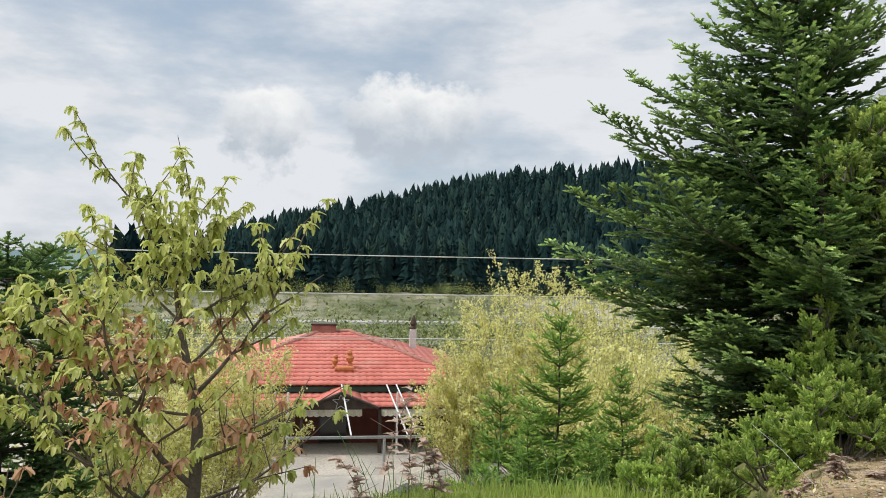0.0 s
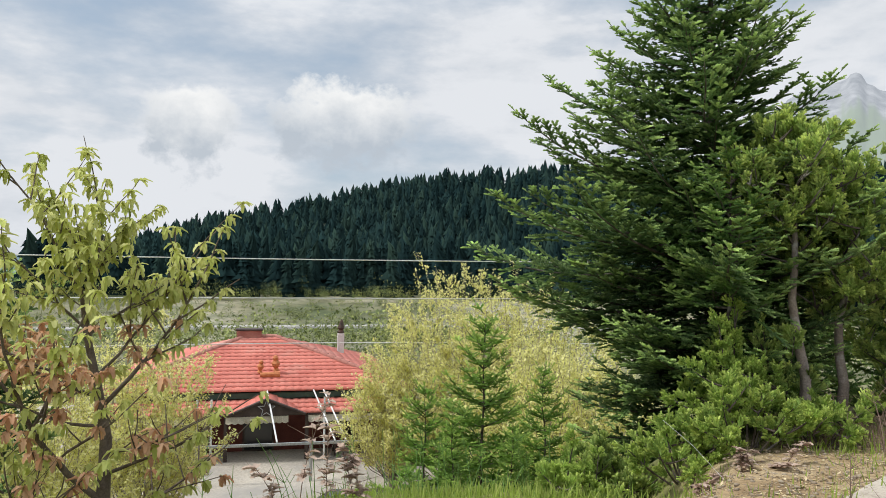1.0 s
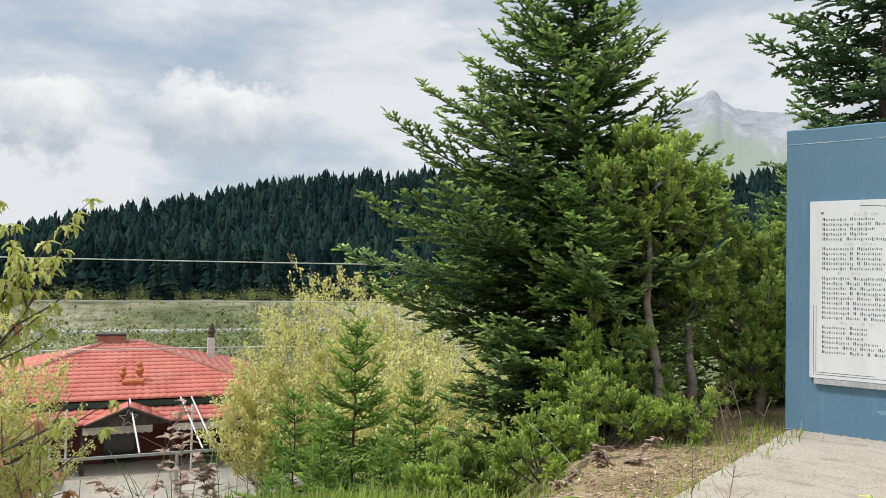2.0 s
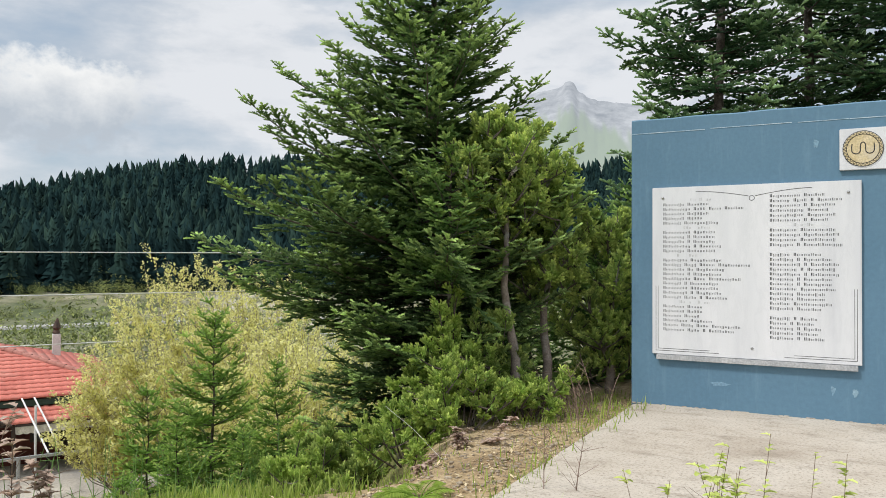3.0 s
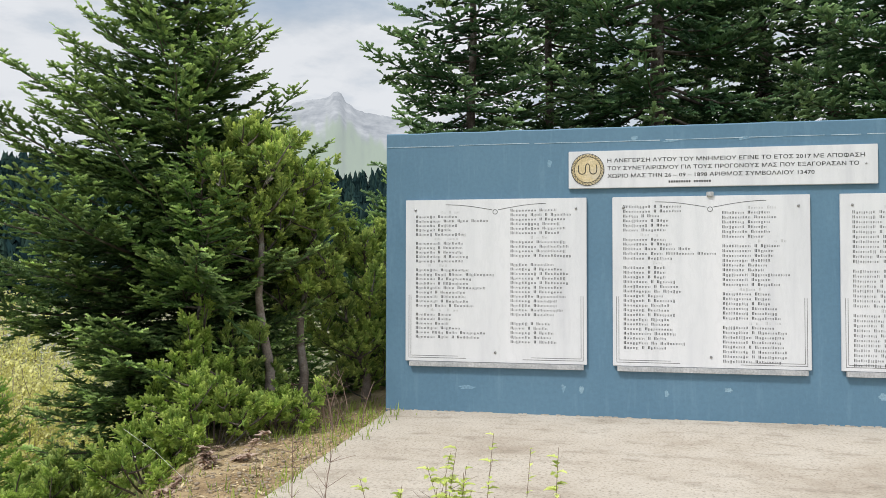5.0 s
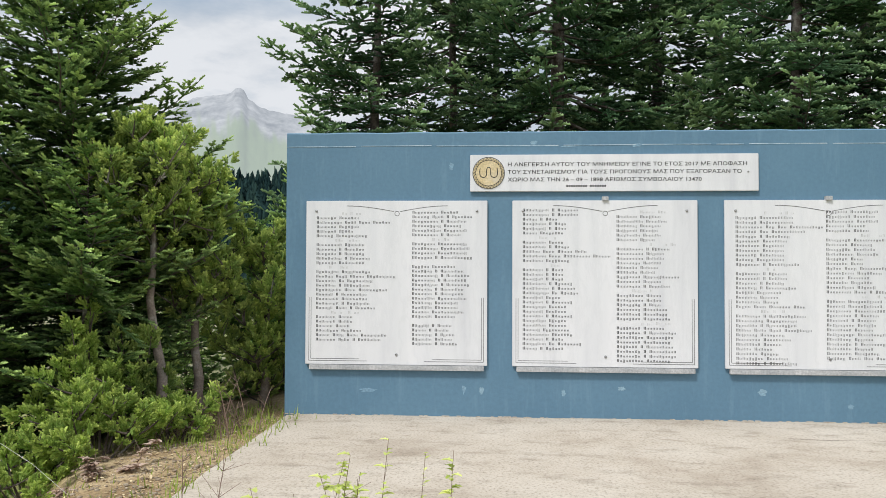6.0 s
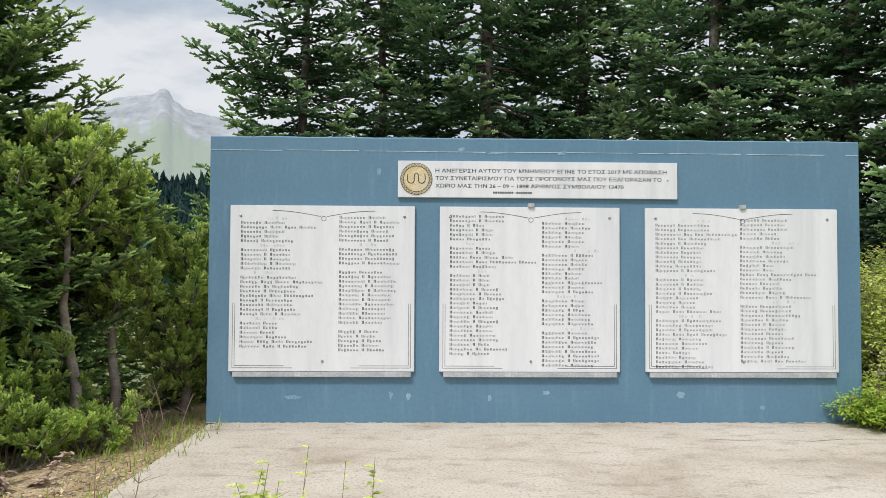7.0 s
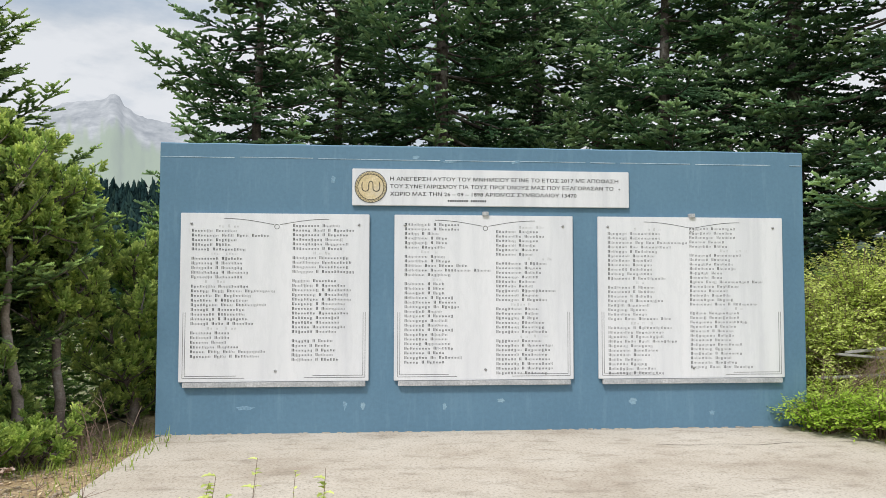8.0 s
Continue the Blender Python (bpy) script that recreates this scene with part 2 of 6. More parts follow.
def blue_paint():
    m, ns, ls, b = material("blue_wall_paint")
    n1, n2 = node_noise(ns, ls, 0.8, 5, 0.6), node_noise(ns, ls, 26, 4)
    streak = node_noise(ns, ls, 2.0, 5, 0.65, (1, 5.0, 0.7))
    col = node_mix(ns, ls, node_ramp(ns, ls, n1, ((0.35, (0, 0, 0)), (0.65, (1, 1, 1)))), (0.094, 0.192, 0.280), (0.112, 0.218, 0.308))
    col = node_mix(ns, ls, node_ramp(ns, ls, streak, ((0.55, (0, 0, 0)), (0.8, (0.45, 0.45, 0.45)))), col, (0.19, 0.32, 0.42))
    speck = node_ramp(ns, ls, n2, ((0.3, (0.93, 0.93, 0.93)), (0.7, (1.05, 1.05, 1.05))))
    col = node_mix(ns, ls, 1.0, col, speck, "MULTIPLY")
    ls.new(col, b.inputs["Base Color"])
    b.inputs["Roughness"].default_value = 0.62
    node_bump(ns, ls, n2, b, 0.15, 0.006)
    return m


BLUE = blue_paint()
BLUE_WORN = mottled("chalky_blue_paint", (0.18, 0.315, 0.43), (0.27, 0.41, 0.50), 6, 0.8, 50, 0.2)
CHALK = mottled("white_chalky_line", (0.28, 0.42, 0.53), (0.55, 0.64, 0.70), 9, 0.9, 60, 0.1)


def marble(seed):
    m, ns, ls, b = material("white_marble")
    band = node_noise(ns, ls, 1.0, 4, 0.55, (1, 3.2 + seed * 0.3, 0.25))
    vein = node_noise(ns, ls, 2.2, 7, 0.7, (1, 2.2, 0.6))
    grain = node_noise(ns, ls, 160, 2)
    col = node_ramp(ns, ls, band, ((0.34, (0.62, 0.625, 0.65)), (0.50, (0.715, 0.72, 0.735)), (0.66, (0.755, 0.755, 0.77))))
    col = node_mix(ns, ls, node_ramp(ns, ls, vein, ((0.45, (0, 0, 0)), (0.49, (0.15, 0.15, 0.15)), (0.53, (0, 0, 0)))), col, (0.50, 0.51, 0.53))
    col = node_mix(ns, ls, 1.0, col, node_ramp(ns, ls, grain, ((0.3, (0.95, 0.95, 0.95)), (0.7, (1.03, 1.03, 1.03)))), "MULTIPLY")
    ls.new(col, b.inputs["Base Color"])
    b.inputs["Roughness"].default_value = 0.42
    return m


MARBLE = [marble(k) for k in range(3)]
LEDGE = mottled("grey_marble_ledge", (0.38, 0.39, 0.40), (0.52, 0.52, 0.52), 5, 0.6, 60, 0.1)


def concrete():
    m, ns, ls, b = material("weathered_concrete")
    n1, n2, n3 = node_noise(ns, ls, 0.9, 6, 0.65), node_noise(ns, ls, 45, 4, 0.7), node_noise(ns, ls, 3.5, 6, 0.7, (1.6, 0.8, 1))
    col = node_ramp(ns, ls, n1, ((0.30, (0.34, 0.28, 0.215)), (0.46, (0.46, 0.40, 0.325)), (0.7, (0.54, 0.485, 0.41))))
    col = node_mix(ns, ls, node_ramp(ns, ls, n3, ((0.52, (0, 0, 0)), (0.70, (0.75, 0.75, 0.75)))), col, (0.25, 0.205, 0.155))
    col = node_mix(ns, ls, 1.0, col, node_ramp(ns, ls, n2, ((0.30, (0.52, 0.50, 0.48)), (0.47, (0.97, 0.97, 0.97)), (0.75, (1.12, 1.12, 1.12)))), "MULTIPLY")
    v = ns.new("ShaderNodeTexVoronoi")
    v.inputs["Scale"].default_value = 26
    t = ns.new("ShaderNodeTexCoord")
    ls.new(t.outputs["Object"], v.inputs["Vector"])
    pit = node_ramp(ns, ls, v.outputs["Distance"], ((0.02, (0.55, 0.52, 0.48)), (0.09, (1, 1, 1))))
    col = node_mix(ns, ls, 0.6, col, pit, "MULTIPLY")
    ls.new(col, b.inputs["Base Color"])
    b.inputs["Roughness"].default_value = 0.92
    node_bump(ns, ls, n2, b, 0.5, 0.008)
    return m


CONCRETE = concrete()


def earth():
    """Ground: sandy gravel near the slab, grass and scrub further off, by patches of noise and a distance attribute."""
    m, ns, ls, b = material("stony_earth")
    n1, n2, n3 = node_noise(ns, ls, 1.1, 6, 0.65), node_noise(ns, ls, 30, 4, 0.7), node_noise(ns, ls, 0.035, 6, 0.65)
    gravel = node_ramp(ns, ls, n1, ((0.32, (0.20, 0.13, 0.065)), (0.5, (0.38, 0.275, 0.15)), (0.68, (0.54, 0.43, 0.27))))
    gravel = node_mix(ns, ls, 1.0, gravel, node_ramp(ns, ls, n2, ((0.3, (0.55, 0.53, 0.5)), (0.7, (1.25, 1.25, 1.25)))), "MULTIPLY")
    turf = node_ramp(ns, ls, n1, ((0.32, (0.10, 0.14, 0.03)), (0.68, (0.24, 0.24, 0.08))))
    bare = node_ramp(ns, ls, n3, ((0.36, (0.085, 0.105, 0.045)), (0.50, (0.20, 0.19, 0.12)), (0.66, (0.40, 0.365, 0.29))))
    n4 = node_noise(ns, ls, 0.22, 7, 0.75)
    bare = node_mix(ns, ls, 1.0, bare, node_ramp(ns, ls, n4, ((0.36, (0.45, 0.52, 0.38)), (0.5, (0.85, 0.88, 0.8)), (0.64, (1.2, 1.15, 1.08)))), "MULTIPLY")
    at = ns.new("ShaderNodeAttribute")
    at.attribute_name = "turf"
    far = ns.new("ShaderNodeAttribute")
    far.attribute_name = "far"
    col = node_mix(ns, ls, at.outputs["Fac"], gravel, turf)
    col = node_mix(ns, ls, far.outputs["Fac"], col, bare)
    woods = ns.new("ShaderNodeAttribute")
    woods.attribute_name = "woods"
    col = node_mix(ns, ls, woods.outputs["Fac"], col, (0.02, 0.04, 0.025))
    ls.new(col, b.inputs["Base Color"])
    b.inputs["Roughness"].default_value = 0.95
    node_bump(ns, ls, n2, b, 0.6, 0.02)
    return m


EARTH = earth()


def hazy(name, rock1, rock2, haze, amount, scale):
    """A range so far off that haze veils it; the glow of that air is mixed into its surface."""
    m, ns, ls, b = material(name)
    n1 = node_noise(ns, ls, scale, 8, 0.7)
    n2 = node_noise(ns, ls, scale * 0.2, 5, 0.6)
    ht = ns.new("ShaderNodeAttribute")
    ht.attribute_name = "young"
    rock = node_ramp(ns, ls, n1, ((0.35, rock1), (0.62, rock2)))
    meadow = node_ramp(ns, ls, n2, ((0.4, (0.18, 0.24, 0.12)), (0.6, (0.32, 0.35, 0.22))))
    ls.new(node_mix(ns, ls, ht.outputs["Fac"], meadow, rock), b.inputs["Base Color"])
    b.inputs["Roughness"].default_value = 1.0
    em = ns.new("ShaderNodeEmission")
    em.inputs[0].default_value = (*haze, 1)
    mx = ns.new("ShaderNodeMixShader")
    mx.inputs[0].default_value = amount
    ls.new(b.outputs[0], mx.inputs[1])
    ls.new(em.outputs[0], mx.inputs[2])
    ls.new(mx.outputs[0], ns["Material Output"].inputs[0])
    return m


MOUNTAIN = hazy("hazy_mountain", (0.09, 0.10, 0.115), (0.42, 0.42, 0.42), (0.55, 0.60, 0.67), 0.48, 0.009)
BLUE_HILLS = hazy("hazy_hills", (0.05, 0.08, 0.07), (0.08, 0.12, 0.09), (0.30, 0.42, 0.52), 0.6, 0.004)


# ---- building helpers ----
def part(name, data, mat, parent=None, label=""):
    """One mesh object, from a bmesh or a mesh, under a thing or a part."""
    if isinstance(data, bmesh.types.BMesh):
        me = bpy.data.meshes.new(name)
        data.to_mesh(me)
        data.free()
    else:
        me = data
    if mat is not None and not me.materials:
        me.materials.append(mat)
    ob = new(name, me)
    if parent is not None:
        ob.parent = parent
    if label:
        ob["label"] = label
    return ob


def thing(name, label, category, at=(0, 0, 0), turn=0.0, group="", kind=""):
    ob = new(name)
    ob.empty_display_size = 0.1
    ob.matrix_world = pose(*at, 0, 0, turn)
    return tagged(ob, label, category, group, kind)


def box(x0, x1, y0, y1, z0, z1, bevel=0.0, bm=None):
    own = bm is None
    bm = bm or bmesh.new()
    m = Matrix.LocRotScale(((x0 + x1) / 2, (y0 + y1) / 2, (z0 + z1) / 2), None, (abs(x1 - x0), abs(y1 - y0), abs(z1 - z0)))
    made = bmesh.ops.create_cube(bm, size=1, matrix=m)
    if bevel and own:
        bmesh.ops.bevel(bm, geom=bm.edges[:], offset=bevel, segments=2, affect="EDGES")
    return bm


def rod(a, b, r0, r1=None, sides=8, bm=None):
    bm = bm or bmesh.new()
    a, b = Vector(a), Vector(b)
    m = Matrix.Translation((a + b) / 2) @ (b - a).to_track_quat("Z", "Y").to_matrix().to_4x4()
    bmesh.ops.create_cone(bm, cap_ends=True, segments=sides, radius1=r0, radius2=r0 if r1 is None else r1, depth=(b - a).length, matrix=m)
    return bm


def lathe(profile, sides=16):
    """A turned shape about z from (radius, height) pairs."""
    bm = bmesh.new()
    rings = [[bm.verts.new((r * math.cos(2 * math.pi * k / sides), r * math.sin(2 * math.pi * k / sides), z)) for k in range(sides)] for r, z in profile]
    for lo, hi in zip(rings, rings[1:]):
        for k in range(sides):
            bm.faces.new((lo[k], lo[(k + 1) % sides], hi[(k + 1) % sides], hi[k]))
    bm.faces.new(rings[0][::-1])
    bm.faces.new(rings[-1])
    return bm


def tri_mesh(name, verts, tris, young=None, smooth=False):
    """A mesh from arrays of vertices and triangles, with the 'young' value of each vertex."""
    verts, tris = np.asarray(verts, np.float32).reshape(-1, 3), np.asarray(tris, np.int32).reshape(-1, 3)
    me = bpy.data.meshes.new(name)
    me.vertices.add(len(verts))
    me.vertices.foreach_set("co", verts.ravel())
    me.loops.add(tris.size)
    me.loops.foreach_set("vertex_index", tris.ravel())
    me.polygons.add(len(tris))
    me.polygons.foreach_set("loop_start", np.arange(0, tris.size, 3, dtype=np.int32))
    me.polygons.foreach_set("loop_total", np.full(len(tris), 3, np.int32))
    me.update(calc_edges=True)
    if young is not None:
        at = me.attributes.new("young", "FLOAT", "POINT")
        at.data.foreach_set("value", np.asarray(young, np.float32).ravel())
    if smooth:
        me.polygons.foreach_set("use_smooth", np.ones(len(tris), bool))
    return me


def unit(v):
    return v / np.maximum(np.linalg.norm(v, axis=-1, keepdims=True), 1e-9)


def bases(along, up=(0, 0, 1)):
    """Frames (N, 3, 3) whose rows are along, side and up."""
    x = unit(np.asarray(along, float))
    y = unit(np.cross(np.broadcast_to(np.asarray(up, float), x.shape), x) + 1e-6)
    return np.stack([x, y, np.cross(x, y)], 1)


def spread(shape, places, frames, scales, young=None):
    """Copies of a small shape (verts, tris, young) at places, turned by frames, scaled by (N, 3)."""
    v, t, yv = shape
    n = len(places)
    scales = np.asarray(scales, float).reshape(n, -1) * np.ones((n, 3))
    pts = np.einsum("nki,nij->nkj", v[None] * scales[:, None], frames) + np.asarray(places)[:, None]
    tri = (t[None] + (np.arange(n) * len(v))[:, None, None]).reshape(-1, 3)
    yy = np.broadcast_to(yv, (n, len(v))).copy()
    if young is not None:
        yy = np.clip(yy * np.asarray(young)[:, None], 0, 1)
    return pts.reshape(-1, 3), tri, yy.ravel()


def joined(pieces):
    vs, ts, ys, k = [], [], [], 0
    for v, t, y in pieces:
        vs.append(v), ts.append(t + k), ys.append(y)
        k += len(v)
    return np.concatenate(vs), np.concatenate(ts), np.concatenate(ys)


def tube(points, radii, sides=5):
    """A tapering limb along points: verts, tris, young."""
    p = np.asarray(points, float)
    d = unit(np.gradient(p, axis=0))
    f = bases(d, (0.13, 0.21, 1.0) if abs(d[0, 2]) < 0.9 else (1, 0.1, 0))
    a = np.arange(sides) * 2 * np.pi / sides
    ring = np.cos(a)[None, :, None] * f[:, 1][:, None] + np.sin(a)[None, :, None] * f[:, 2][:, None]
    v = (p[:, None] + ring * np.asarray(radii, float)[:, None, None]).reshape(-1, 3)
    t = []
    for i in range(len(p) - 1):
        for k in range(sides):
            a0, a1 = i * sides + k, i * sides + (k + 1) % sides
            t += [(a0, a1, a1 + sides), (a0, a1 + sides, a0 + sides)]
    return v, np.array(t), np.zeros(len(v))


def rounded_noise(x, y, s, seed=0.0):
    return noise.noise((x * s + seed, y * s - seed, seed * 0.37))


# ---- the lie of the land ----
EYE_X, EYE_Y = -0.8, -1.1       # about where the walker stands


def bear(bearing, distance):
    """The plan place at a bearing (degrees from +x) and distance from where the walker stands."""
    return EYE_X + distance * math.cos(radians(bearing)), EYE_Y + distance * math.sin(radians(bearing))


RIDGE_AZ = [-60, 0, 8, 14.4, 17.6, 25, 38.5, 41.4, 44.3, 47.6, 51.8, 56, 60.2, 65.5, 68.3, 72, 76, 90, 130]
RIDGE_EL = [2.5, 4.5, 5.6, 6.5, 5.9, 6.2, 6.6, 6.2, 6.2, 5.8, 5.1, 4.0, 3.1, 1.9, 0.9, -1.0, -1.6, -1.9, -1.9]
YARD_Z = -5.3


def smooth(a, b, x):
    k = min(max((x - a) / (b - a), 0.0), 1.0)
    return k * k * (3 - 2 * k)


def land(x, y):
    """Height of the ground."""
    dx, dy = x - EYE_X, y - EYE_Y
    r = math.hypot(dx, dy)
    az = math.degrees(math.atan2(dy, dx))
    z = -0.07
    d = y - 1.15 - 0.35 * rounded_noise(x, y, 0.35, 2.0)
    if d > 0:
        brow = 2.7 - 2.2 * smooth(2.7, 3.9, x) + 1.1 * smooth(4.6, 5.8, x)
        z -= 0.11 * d + 0.52 * max(d - brow, 0.0)
    z = max(z, YARD_Z)
    # bank beside the far end of the wall
    if y < -5.55:
        z += 1.0 * smooth(-5.6, -7.0, y) * smooth(4.4, 6.2, x)
    # valley floor and wooded hill
    if r > 40:
        k = smooth(40, 110, r)
        z = z * (1 - k) - 8.2 * k
        el = float(np.interp(az, RIDGE_AZ, RIDGE_EL))
        top = 1.39 + 450 * math.tan(radians(el))
        if r > 105:
            z += 3.0 * smooth(124, 150, r + 6 * noise.noise((x * 0.03, y * 0.03, 3.5)))
            if r <= 450:
                z += (top + 5.2) * smooth(165, 560, r) / smooth(165, 560, 450)
            else:
                z = top - (r - 450) * 0.05
        z += 1.2 * noise.noise((x * 0.02, y * 0.02, 0.5)) * smooth(60, 200, r)
    z += 0.05 * rounded_noise(x, y, 0.9, 5.0) * smooth(1.0, 2.0, y) + 0.02 * rounded_noise(x, y, 3.1, 7.0)
    return z


def build_ground():
    rr = [0.0] + [0.35 * 1.062 ** k for k in range(156)]
    azs = [-180 + 1.5 * k for k in range(240)]
    verts, turf, far, woods = [(EYE_X, EYE_Y, land(EYE_X, EYE_Y) - 0.05)], [1.0], [0.0], [0.0]
    for r in rr[1:]:
        for a in azs:
            x, y = bear(a, r)
            verts.append((x, y, land(x, y) - (0.1 if (2.3 < x < 8 and -5.4 < y < 0.6) else 0)))
            g = 0.5 + 0.9 * rounded_noise(x, y, 0.7, 1.0)
            strip = smooth(2.4, 1.3, y) * smooth(2.0, 3.2, x) if y > 0 else 0.0
            turf.append(min(max(max(g, 0.8) if y > 2.3 or x < 2.6 else g - 0.75 * strip, 0), 1) * (1 - 0.6 * strip))
            far.append(smooth(30, 70, r))
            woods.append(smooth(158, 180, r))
    n = len(azs)
    faces = [(0, 1 + k, 1 + (k + 1) % n) for k in range(n)]
    for i in range(len(rr) - 2):
        for k in range(n):
            a, b = 1 + i * n + k, 1 + i * n + (k + 1) % n
            faces.append((a, a + n, b + n, b))
    me = bpy.data.meshes.new("ground")
    me.from_pydata(verts, [], faces)
    for name, values in (("turf", turf), ("far", far), ("woods", woods)):
        me.attributes.new(name, "FLOAT", "POINT").data.foreach_set("value", np.array(values, np.float32))
    me.polygons.foreach_set("use_smooth", np.ones(len(me.polygons), bool))
    tagged(part("ground", me, EARTH), "stony earth with patchy turf, falling away to a valley", "ground", kind="structure")


build_ground()


def build_range(name, label, mat, distance, profile, depth, foot, rough):
    """A distant range: rows of slopes below a skyline given as bearing and height in degrees."""
    az = np.array(profile[0::2], float)
    el = np.array(profile[1::2], float)
    cols = np.linspace(az.min(), az.max(), 300)
    verts, yv, rows = [], [], 46
    for j in range(rows):
        k = j / (rows - 1)
        for c in cols:
            e = np.interp(c, az, el) + 0.004 * rough * (noise.noise((c * 3.1, 2.0, 0.3)) + 0.6 * noise.noise((c * 9.0, 7.0, 0.3)))
            top = distance * math.tan(radians(e))
            jag = rough * sum(noise.noise((c * 0.6 * 2 ** o, k * 4.0 * 2 ** o, 0.3 + o)) * 0.6 ** o for o in range(5))
            d = distance - depth * (1 - k) + 4 * jag * (1 - 0.85 * k)
            x, y = bear(c, d)
            verts.append((x, y, foot + (top - foot) * k ** 1.15 + (jag * 0.9 * (1 - 0.85 * k) if j else 0)))
            yv.append(smooth(0.74, 0.86, k + 0.10 * noise.noise((c * 0.8, k * 2, 9.0)) + 0.10 * noise.noise((c * 2.8, k * 9, 5.0))))
    n = len(cols)
    tris = []
    for j in range(rows - 1):
        for c in range(n - 1):
            a = j * n + c
            tris += [(a, a + 1, a + n + 1), (a, a + n + 1, a + n)]
    tagged(part(name, tri_mesh(name, verts, tris, yv), mat), label, "mountain", kind="structure")


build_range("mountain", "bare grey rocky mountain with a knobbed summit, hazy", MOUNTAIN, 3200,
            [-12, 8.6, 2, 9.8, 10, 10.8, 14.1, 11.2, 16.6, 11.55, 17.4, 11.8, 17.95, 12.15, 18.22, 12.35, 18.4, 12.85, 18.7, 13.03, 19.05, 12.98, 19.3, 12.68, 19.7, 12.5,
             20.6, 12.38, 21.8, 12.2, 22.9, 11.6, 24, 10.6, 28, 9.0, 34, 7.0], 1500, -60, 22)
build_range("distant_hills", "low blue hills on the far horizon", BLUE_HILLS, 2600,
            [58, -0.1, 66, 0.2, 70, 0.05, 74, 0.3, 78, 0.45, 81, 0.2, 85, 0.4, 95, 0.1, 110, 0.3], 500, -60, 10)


# ---- memorial wall and slab ----
WALL_X, WALL_L, WALL_R, WALL_H = 6.70, 0.80, -5.53, 2.75


def build_slab():
    bm = bmesh.new()
    nx, ny = 46, 60
    x0, x1, y0, y1 = 2.15, 6.98, -5.95, 0.775
    top = [[None] * (ny + 1) for _ in range(nx + 1)]
    for i in range(nx + 1):
        for j in range(ny + 1):
            x, y = x0 + (x1 - x0) * i / nx, y0 + (y1 - y0) * j / ny
            edge = 0.014 * noise.noise((x * 4, y * 4, 2.0)) if i in (0, nx) or j in (0, ny) else 0
            z = 0.008 * noise.noise((x * 1.3, y * 1.3, 1.0)) - (0.012 if (i in (0, nx) or j in (0, ny)) else 0)
            top[i][j] = bm.verts.new((x + edge, y + edge, z))
    for i in range(nx):
        for j in range(ny):
            bm.faces.new((top[i][j], top[i + 1][j], top[i + 1][j + 1], top[i][j + 1]))
    rim = [top[i][0] for i in range(nx + 1)] + [top[nx][j] for j in range(1, ny + 1)] + [top[i][ny] for i in range(nx - 1, -1, -1)] + [top[0][j] for j in range(ny - 1, 0, -1)]
    low = [bm.verts.new((v.co.x, v.co.y, -0.22)) for v in rim]
    for k in range(len(rim)):
        q = (k + 1) % len(rim)
        bm.faces.new((rim[k], low[k], low[q], rim[q]))
    slab = part("pavement", bm, CONCRETE)
    for pts in ([(5.95, -3.7), (5.90, -4.0), (5.93, -4.3), (5.86, -4.6), (5.95, -4.95), (5.93, -5.3), (5.98, -5.7)], [(4.3, -5.0), (4.42, -5.2), (4.40, -5.5), (4.5, -5.8)]):
        cb = bmesh.new()
        prev = None
        for k, (x, y) in enumerate(pts):
            w = 0.0035 + 0.002 * math.sin(k * 2.3)
            now = (cb.verts.new((x - w, y, 0.006)), cb.verts.new((x + w, y, 0.006)))
            if prev:
                cb.faces.new((prev[0], prev[1], now[1], now[0]))
            prev = now
        part("crack", cb, SOOT_AND_GAP, slab, "thin dark crack in the concrete")
    tagged(slab, "weathered pale concrete slab before the memorial wall", "pavement", kind="structure")


build_slab()


